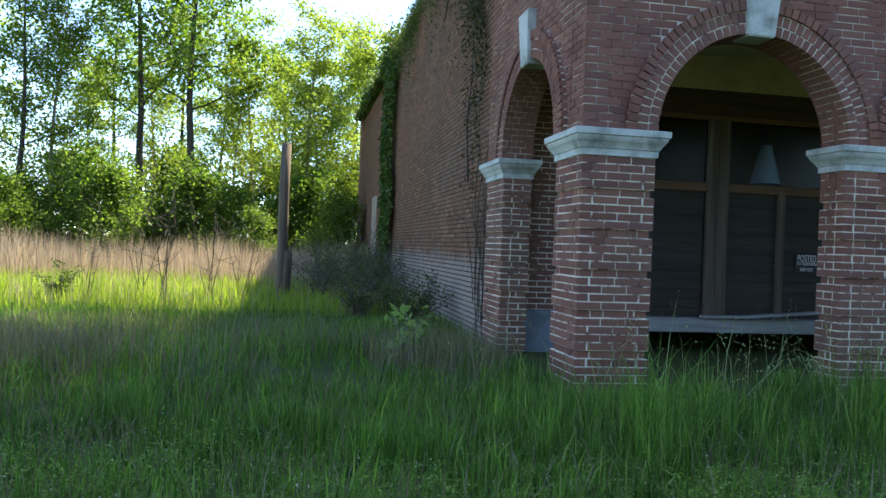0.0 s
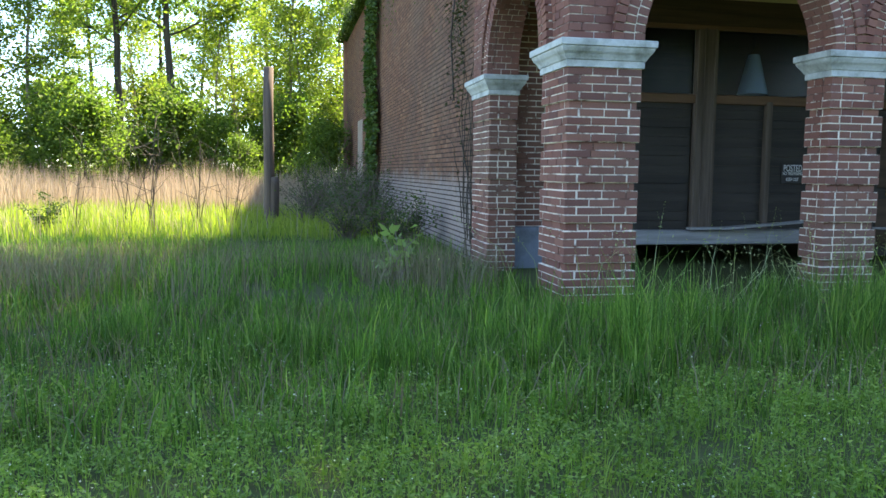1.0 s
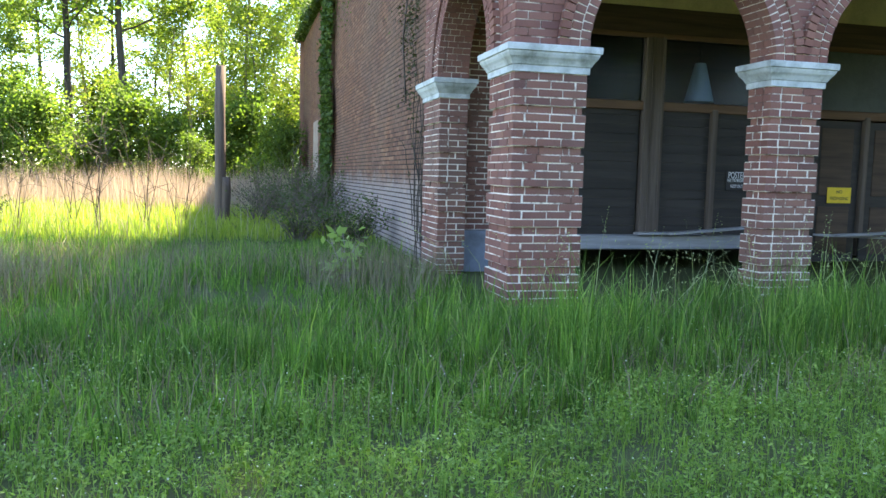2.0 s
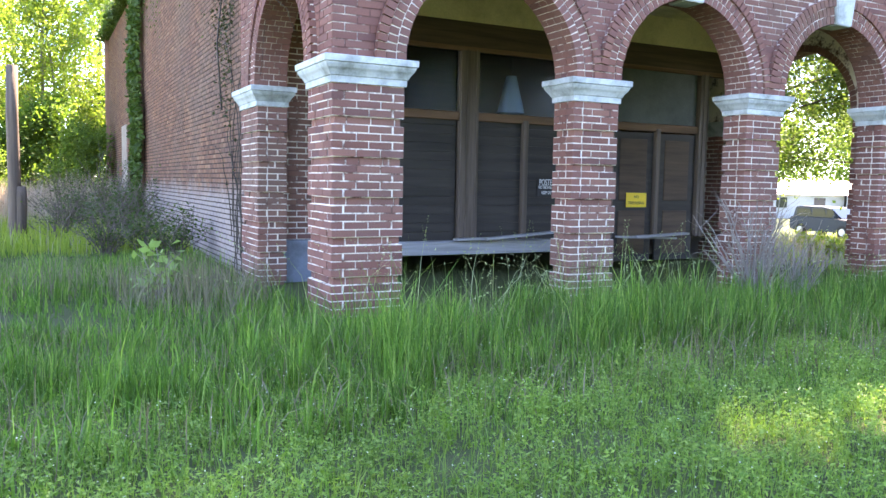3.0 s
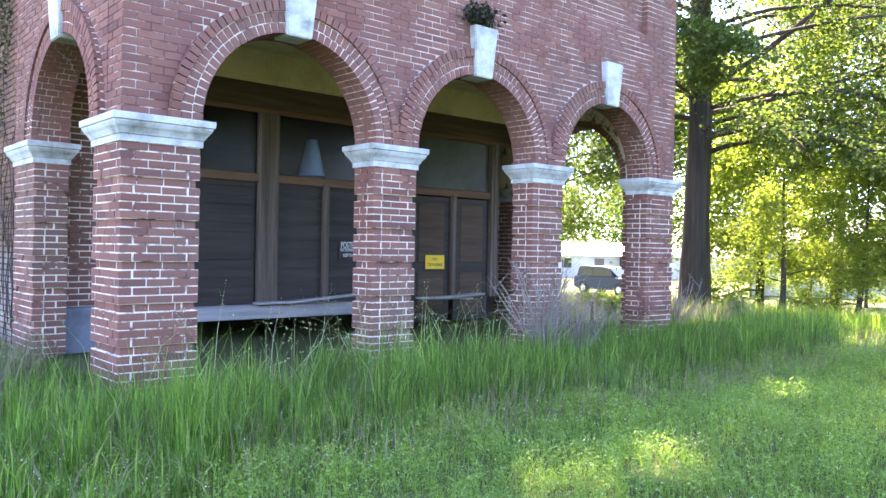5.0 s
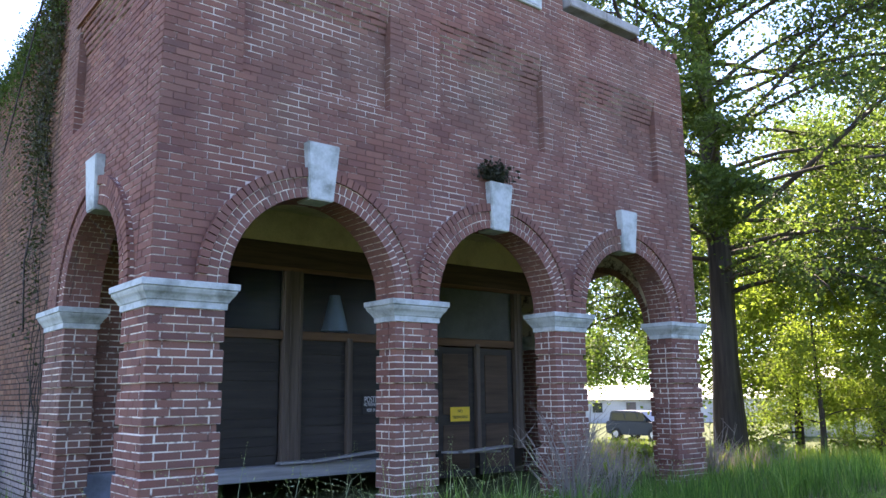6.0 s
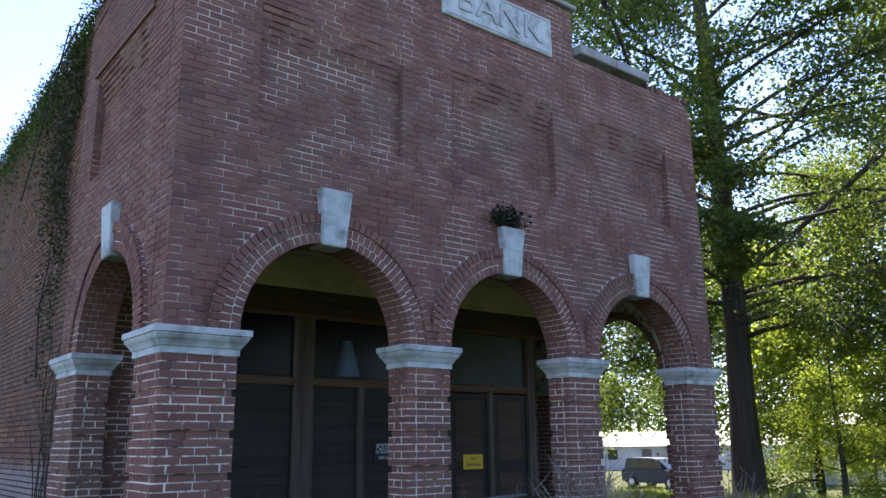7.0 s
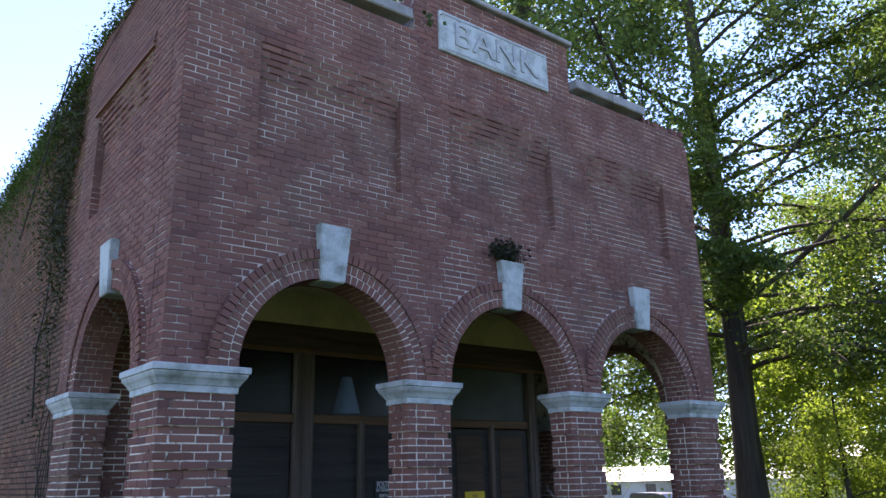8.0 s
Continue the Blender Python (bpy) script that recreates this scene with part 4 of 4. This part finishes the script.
# tuft growing over the middle keystone
tuft = thing("weed_tuft", "dark weed tuft growing above the middle keystone", "plant", "", (3.86, -0.05, 3.72))
v, t = join(blades(nr.normal(0, 0.11, 260), nr.normal(0, 0.04, 260), nr.uniform(0.04, 0.16, 260), np.full(260, 0.01), 0.9, np.zeros(260)), leaves(nr.normal(0, 1, (420, 3)) * (0.11, 0.05, 0.05) + (0, 0, 0.1), 0.035, 0.2))
fast_mesh("leaf_mass", v, t, leaf_material("dark_weed", [(0.03, 0.035, 0.02), (0.05, 0.05, 0.03)], 0.15), tuft)

# ---- pole, saplings, shrubs ----
pole = thing("wooden_pole", "weathered cut-off wooden utility pole in the brush", "pole", "", (-2.6, 10.3, 0))
v, t = tube([(0, 0, -0.2), (0.01, 0, 1.2), (0.0, 0.01, 2.3), (0.02, 0, 3.22), (0.02, 0, 3.23)], [0.115, 0.11, 0.105, 0.1, 0.001], 12)
fast_mesh("shaft", v, t, WOOD_POLE, pole, "", "")
v, t = tube([(0.09, -0.05, 0.0), (0.12, -0.05, 0.8), (0.12, -0.05, 1.0), (0.12, -0.05, 1.01)], [0.1, 0.1, 0.09, 0.001], 8)
fast_mesh("stub_post", v, t, WOOD_POLE, pole, "", "")


def bare_shrub(x, y, n, h, spread, label, mat=TWIG, seed=0, leafy=0, lmat=None, lsize=0.05, name="shrub", wob=0.09):
    g = np.random.default_rng(seed)
    o = thing(name, label, "shrub", "", (x, y, ground_z(x, y)))
    sets, tips = [], []
    for i in range(n):
        a = g.uniform(0, 6.28)
        k = g.uniform(0.2, 1) * spread
        L = h * g.uniform(0.6, 1.1)
        st = grow((g.normal(0, 0.06), g.normal(0, 0.06), 0), (math.cos(a) * k, math.sin(a) * k, 1), L, 7, 0.0, wob, g)
        sets.append(tube(st, np.linspace(0.011, 0.003, 8) * (0.5 + h / 2) * (0.5 if wob < 0.05 else 1), 4))
        for s in range(4):
            j = g.integers(2, 7)
            tw = grow(st[j], (g.normal(0, 0.7), g.normal(0, 0.7), 0.6), L * 0.3, 4, 0.0, 0.2, g)
            sets.append(tube(tw, np.linspace(0.004, 0.0015, 5) * (0.5 + h / 2), 3))
            tips += list(tw[1:])
    v, t = join(*sets)
    fast_mesh("twig_mass", v, t, mat, o, "", "stuff")
    if leafy:
        tips = np.array(tips)
        v, t = leaves(tips[g.integers(0, len(tips), leafy)] + g.normal(0, 0.05, (leafy, 3)), lsize, 0.4)
        fast_mesh("leaf_mass", v, t, lmat, o, "", "stuff")
    return o


bare_shrub(4.55, -0.45, 46, 1.15, 0.75, "pale leafless shrub against the brick pier", seed=5)
bare_shrub(5.1, -0.5, 26, 0.8, 0.8, "pale leafless shrub against the brick pier", seed=6)
bare_shrub(8.3, 0.2, 30, 0.9, 0.8, "dry leafless shrub at the far corner pier", seed=7)
for i, (x, y, h) in enumerate(((-4.6, 8.2, 2.6), (-5.2, 9.4, 2.2), (-3.9, 9.0, 2.0), (-6.0, 8.8, 1.7), (-3.3, 9.6, 1.8), (-7.6, 8.0, 1.2))):
    bare_shrub(x, y, 5, h, 0.3, "thin leafless sapling stems in the field edge", BARK, 30 + i, name="sapling", wob=0.03)
for i, (x, y, h, k) in enumerate(((-0.7, 7.2, 1.0, 900), (-1.0, 9.3, 1.3, 1100), (-0.6, 11.2, 1.7, 1400), (-1.6, 12.0, 1.4, 900), (-0.5, 5.4, 0.8, 900), (-1.3, 6.6, 0.9, 700), (-1.9, 9.8, 1.2, 500), (-0.9, 14.0, 1.9, 1300))):
    bare_shrub(x, y, 30, h, 1.0, "dark tangled brush against the side wall", BRUSH, 50 + i, k, LEAF_IVY, 0.03, wob=0.16)
bare_shrub(-6.3, 8.3, 8, 0.7, 0.5, "small dark evergreen seedling", TWIG, 70, 900, LEAF_IVY, 0.03)
bare_shrub(-1.15, 1.7, 6, 0.62, 0.5, "pale green broad-leaved sapling beside the pier", TWIG, 71, 70, LEAF_SEEDLING, 0.08, "seedling")
for i, (x, y) in enumerate(((9.5, 2.2), (10.6, 3.6), (9.3, 4.2), (11.6, 1.0))):
    bare_shrub(x, y, 30, 0.45, 0.9, "sunlit dry brush beside the bank", TWIG, 80 + i, 350, LEAF_PALE, 0.05)

# ---- car and houses far off ----
CAR_PAINT = plain("dark_blue_paint", (0.02, 0.027, 0.04), 0.5, 0.0, 0.3)
TYRE = plain("tyre_rubber", (0.02, 0.02, 0.02), 0.8)
CAR_GLASS = plain("car_glass", (0.03, 0.035, 0.04), 0.05, 0.0, 0.8)
RIM = plain("wheel_rim", (0.4, 0.4, 0.42), 0.35, 0.8)
car = thing("parked_car", "dark grey-blue sport utility car parked on the far grass", "car", "", (38.0, 23.3, ground_z(38.0, 23.3)))
car.rotation_euler = (0, 0, radians(-95))


def prism(outline, y0, y1, bevel=0.03):
    bm = bmesh.new()
    a = [bm.verts.new((x, y0, z)) for x, z in outline]
    b = [bm.verts.new((x, y1, z)) for x, z in outline]
    bm.faces.new(a), bm.faces.new(b[::-1])
    for i in range(len(a)):
        j = (i + 1) % len(a)
        bm.faces.new((a[i], b[i], b[j], a[j]))
    bmesh.ops.recalc_face_normals(bm, faces=bm.faces)
    bmesh.ops.bevel(bm, geom=list(bm.edges), offset=bevel, segments=2, affect="EDGES")
    return bm


part("body", prism([(-2.3, 0.42), (-1.9, 0.32), (1.95, 0.32), (2.3, 0.45), (2.33, 0.82), (2.2, 0.98), (1.15, 1.1), (-2.25, 1.12), (-2.33, 0.8)], -0.9, 0.9, 0.05), CAR_PAINT, car)
part("cabin", prism([(-2.18, 1.08), (1.15, 1.08), (0.35, 1.68), (0.1, 1.73), (-1.7, 1.75), (-1.98, 1.68)], -0.78, 0.78, 0.05), CAR_PAINT, car)
part("windscreen", prism([(1.14, 1.13), (1.19, 1.13), (0.48, 1.66), (0.42, 1.66)], -0.68, 0.68, 0.005), CAR_GLASS, car, "bright windscreen")
part("bumper", prism([(2.22, 0.4), (2.4, 0.42), (2.4, 0.6), (2.22, 0.62)], -0.86, 0.86, 0.03), TYRE, car)
part("grille", prism([(2.28, 0.66), (2.35, 0.66), (2.32, 0.84), (2.27, 0.84)], -0.45, 0.45, 0.008), TYRE, car)
for y in (-0.82, 0.52):
    part("headlight", prism([(2.2, 0.7), (2.35, 0.7), (2.3, 0.86), (2.2, 0.86)], y, y + 0.3, 0.01), RIM, car, "clear headlight")
for y in (-0.96, 0.86):
    part("wing_mirror", prism([(0.75, 1.12), (0.95, 1.12), (0.93, 1.28), (0.78, 1.28)], y, y + 0.1, 0.02), CAR_PAINT, car)
for y in (-0.79, 0.778):
    for a, b in ((-1.85, -0.85), (-0.75, 0.15), (0.22, 0.72)):
        part("side_window", prism([(a, 1.15), (b + 0.12, 1.15), (b - 0.06, 1.6), (a + 0.03, 1.62)], y, y + 0.012, 0.003), CAR_GLASS, car)
    for x in (-1.45, 1.45):
        bm = bmesh.new()
        bmesh.ops.create_cone(bm, segments=20, radius1=0.37, radius2=0.37, depth=0.24, cap_ends=True, matrix=pose(x, y * 1.03, 0.37, 90))
        w = part("wheel", bm, TYRE, car)
        bm = bmesh.new()
        bmesh.ops.create_cone(bm, segments=16, radius1=0.22, radius2=0.2, depth=0.27, cap_ends=True, matrix=pose(x, y * 1.03, 0.37, 90))
        part("rim", bm, RIM, w)
SIDING = stained("white_siding", (0.5, 0.5, 0.49), (0.36, 0.36, 0.34), 1.0)
TIN = stained("pale_metal_roof", (0.5, 0.51, 0.53), (0.34, 0.35, 0.36), 0.8, rough=0.45)


def house(x, y, L, W, h, turn):
    o = thing("house", "low white house with a pale metal roof beyond the trees", "house", "far houses", (x, y, ground_z(x, y)))
    o.rotation_euler = (0, 0, radians(turn))
    part("wall", boxed(-L / 2, L / 2, -W / 2, W / 2, 0, h), SIDING, o)
    bm = bmesh.new()
    e = 0.4
    pts = [(-L / 2 - e, -W / 2 - e, h), (L / 2 + e, -W / 2 - e, h), (L / 2 + e, 0, h + 1.3), (-L / 2 - e, 0, h + 1.3), (-L / 2 - e, W / 2 + e, h), (L / 2 + e, W / 2 + e, h)]
    vs = [bm.verts.new(p) for p in pts]
    for q in ((0, 1, 2, 3), (3, 2, 5, 4), (0, 3, 4), (1, 5, 2), (0, 4, 5, 1)):
        bm.faces.new([vs[i] for i in q])
    part("roof", bm, TIN, o)
    for i in range(3):
        a = -L / 2 + (i + 0.6) * L / 3.4
        w = part("window", boxed(a, a + 1.1, -W / 2 - 0.03, -W / 2 + 0.02, 0.9, 2.0), SIDING, o)
        part("pane", boxed(a + 0.08, a + 1.02, -W / 2 - 0.045, -W / 2 - 0.02, 0.98, 1.92), CAR_GLASS, w)


house(60, 46, 11, 6, 2.2, -40)
house(68, 37, 12, 6, 2.2, -48)
house(52, 14.6, 12, 6, 3.5, -66)

# ---- grass ----


def scatter(n, x0, x1, y0, y1, keep=None):
    x, y = nr.uniform(x0, x1, n), nr.uniform(y0, y1, n)
    ok = ~((x > 0.02) & (x < WIDE) & (y > 0.15) & (y < 24)) & (np.hypot(x + 2.2, y + 6.3) > 1.3)
    if keep is not None:
        ok &= keep(x, y)
    return x[ok], y[ok]


def patch_noise(x, y, s, o=0.0):
    return np.sin(x * s + 1.3 * np.sin(y * s * 0.7 + o)) * np.cos(y * s * 1.1 + 1.7 * np.sin(x * s * 0.6 + 2 * o))


def smooth(a, b, v):
    t = np.clip((v - a) / (b - a), 0, 1)
    return t * t * (3 - 2 * t)


def grass_object(name, sets, mat, label):
    v, t = join(*sets)
    return tagged(fast_mesh(name, v, t, mat, None, label, "stuff"), category="grass")


# tall grass along the bank, in tufts
def tufts(n, per, x0, x1, y0, y1, height, width, spread=0.045, keep=None, lean=0.42):
    x, y = scatter(n, x0, x1, y0, y1, keep)
    hh = height(x, y) * nr.uniform(0.6, 1.35, len(x))
    X, Y = np.repeat(x, per) + nr.normal(0, spread, per * len(x)), np.repeat(y, per) + nr.normal(0, spread, per * len(x))
    H = np.maximum(np.repeat(hh, per) * nr.uniform(0.4, 1.15, len(X)), 0.05)
    ok = ~((X > 0.0) & (Y > 0.1) & (Y < 24) & (X < WIDE))
    X, Y, H = X[ok], Y[ok], H[ok]
    return blades(X, Y, H, nr.uniform(*width, len(X)), lean)


def bank_height(x, y):
    rise = smooth(-2.6, -1.9, y + 0.35 * patch_noise(x, y, 0.9))
    close = smooth(-1.6, -0.4, y)
    h = 0.1 + (0.27 - 0.14 * close) * rise + (0.11 - 0.05 * close) * patch_noise(x, y, 2.3, 1)
    h = h * (1 - 0.3 * smooth(0.2, -1.5, x))
    return np.where((y > -0.6) & (x > -0.3) & (x < 1.0), h * 0.6, h)


def sparse(x, y):
    return nr.random(len(x)) < (0.06 + 0.94 * smooth(-2.65, -1.85, y + 0.35 * patch_noise(x, y, 0.9))) * (0.1 + 0.9 * (patch_noise(x, y, 4.3, 5) > -0.1))


grass_object("tall_grass", [tufts(6200, 28, -9, 12, -4.8, 0.3, bank_height, (0.004, 0.0095), 0.06, keep=sparse, lean=0.36), tufts(420, 14, -3, 9, -2.2, -0.1, lambda x, y: bank_height(x, y) * 1.5, (0.006, 0.012), 0.03, lean=0.3)], GRASS, "tall tufted green grass growing along the bank front")
x, y = scatter(9500, -8, 10, -3.0, 0.1)
grass_object("dead_grass", [blades(x, y, nr.uniform(0.08, 0.34, len(x)), nr.uniform(0.004, 0.009, len(x)), 0.6)], DRY, "brown dead grass caught between the green tufts")
# left lot
grass_object("lot_grass", [tufts(5600, 11, -14, 0.0, -3, 9, lambda x, y: (0.24 + 0.11 * patch_noise(x, y, 0.8, 2)) * (1 - 0.45 * smooth(2.5, 6, y)), (0.007, 0.015), 0.07)], GRASS, "rank green grass over the side lot")
x, y = scatter(15000, -10, -0.2, 0.2, 5.4, lambda x, y: patch_noise(x, y, 0.75, 4) + 0.5 * patch_noise(x, y, 2.2, 1) + smooth(1.0, 4.0, y) > 0.45)
grass_object("dead_stalks", [blades(x, y, nr.uniform(0.25, 0.7, len(x)) * (1 - 0.6 * smooth(0.8, 3.5, y)), nr.uniform(0.004, 0.01, len(x)), 0.4)], HAZE_STALK, "grey-brown dead stalks among the green grass")
# low weeds near the walk
x, y = scatter(56000, -7.5, 9, -5.2, -1.3)
keep = nr.random(len(x)) < (1 - 0.75 * smooth(-2.7, -2.0, y)) * (0.3 + 0.7 * (patch_noise(x, y, 5.3, 2) > -0.3))
x, y = x[keep], y[keep]
lump = np.clip(0.5 + 0.5 * patch_noise(x, y, 2.6, 3) + 0.35 * patch_noise(x, y, 7.0, 1), 0.05, 1.3)
hw = nr.uniform(0.05, 0.17, len(x)) * (0.45 + 0.85 * lump)
stem = blades(x[::2], y[::2], hw[::2] * 1.15, nr.uniform(0.003, 0.007, len(x[::2])), 0.45)
k = 7
cx, cy = np.repeat(x, k) + nr.normal(0, 0.016, k * len(x)), np.repeat(y, k) + nr.normal(0, 0.016, k * len(x))
cz = ground_zs(x, y).repeat(k) + np.repeat(hw, k) * nr.uniform(0.25, 1.05, k * len(x))
lv = leaves(np.stack([cx, cy, cz], 1), 0.0095, 0.4, 2.3)
x, y = scatter(42000, -7.5, 9, -5.2, -1.6)
fine = blades(x, y, nr.uniform(0.05, 0.17, len(x)), nr.uniform(0.003, 0.007, len(x)), 0.5)
grass_object("low_weeds", [stem, lv, fine], WEED, "low leafy weeds and clover in the yard")
x, y = scatter(7000, -7, 9, -6, -1.5)
fl = leaves(np.stack([x, y, ground_zs(x, y) + nr.uniform(0.08, 0.24, len(x))], 1), 0.0075, 0.6, 1.0)
grass_object("small_flowers", [fl], FLOWER, "tiny white wildflowers among the weeds")
# seed heads by the piers
x, y = scatter(300, -0.4, 6.5, -0.85, 0.14, lambda x, y: (np.abs(x - 1.6) < 0.95) | (np.abs(x - 3.4) < 0.5) | (nr.random(len(x)) < 0.25))
hh = nr.uniform(0.4, 1.0, len(x))
sv = blades(x, y, hh, np.full(len(x), 0.005), 1.0)
tips = sv[0].reshape(-1, 5, 3)
along = np.concatenate([tips[:, 2] + (tips[:, 4] - tips[:, 2]) * f for f in (0.45, 0.55, 0.65, 0.75, 0.85, 0.93, 1.0)])
heads = leaves(along + nr.normal(0, 0.006, along.shape), 0.009, 0.2, 2.6)
grass_object("seed_grass", [sv, heads], leaf_material("seed_head", [(0.36, 0.45, 0.2), (0.5, 0.54, 0.32)], 0.35), "arching seed-headed grass in front of the porch")
# sunny field, straw band, far and right-hand grass
x, y = scatter(46000, -24, 2, 6.5, 24)
grass_object("field_grass", [blades(x, y, nr.uniform(0.15, 0.45, len(x)), nr.uniform(0.012, 0.024, len(x)), 0.35)], LUSH, "bright sunlit green field grass")
x, y = scatter(34000, -22, 3, 13.5, 24.5, lambda x, y: y + 1.5 * patch_noise(x, y, 0.5, 1) > 15.4)
xs, ys = scatter(3600, -22, 0, 6.5, 15.5, lambda x, y: patch_noise(x, y, 0.6, 2) > -0.2)
grass_object("straw_grass", [blades(xs, ys, nr.uniform(0.3, 0.8, len(xs)), nr.uniform(0.005, 0.011, len(xs)), 0.3), blades(x, y, (1.15 + 0.3 * patch_noise(x, y, 0.9)) * nr.uniform(0.55, 1.2, len(x)), nr.uniform(0.008, 0.017, len(x)), 0.25)], STRAW, "tall dry straw-coloured grass before the woods")
x, y = scatter(36000, 7.9, 34, -9, 22)
grass_object("far_grass", [blades(x, y, nr.uniform(0.12, 0.45, len(x)), nr.uniform(0.012, 0.026, len(x)), 0.35)], LUSH, "grass under and beyond the big oak")
x, y = scatter(2600, 8.2, 12, 0.5, 6)
grass_object("dry_grass", [blades(x, y, nr.uniform(0.2, 0.5, len(x)), nr.uniform(0.006, 0.014, len(x)), 0.4)], STRAW, "sunlit dry grass beside the far arch")
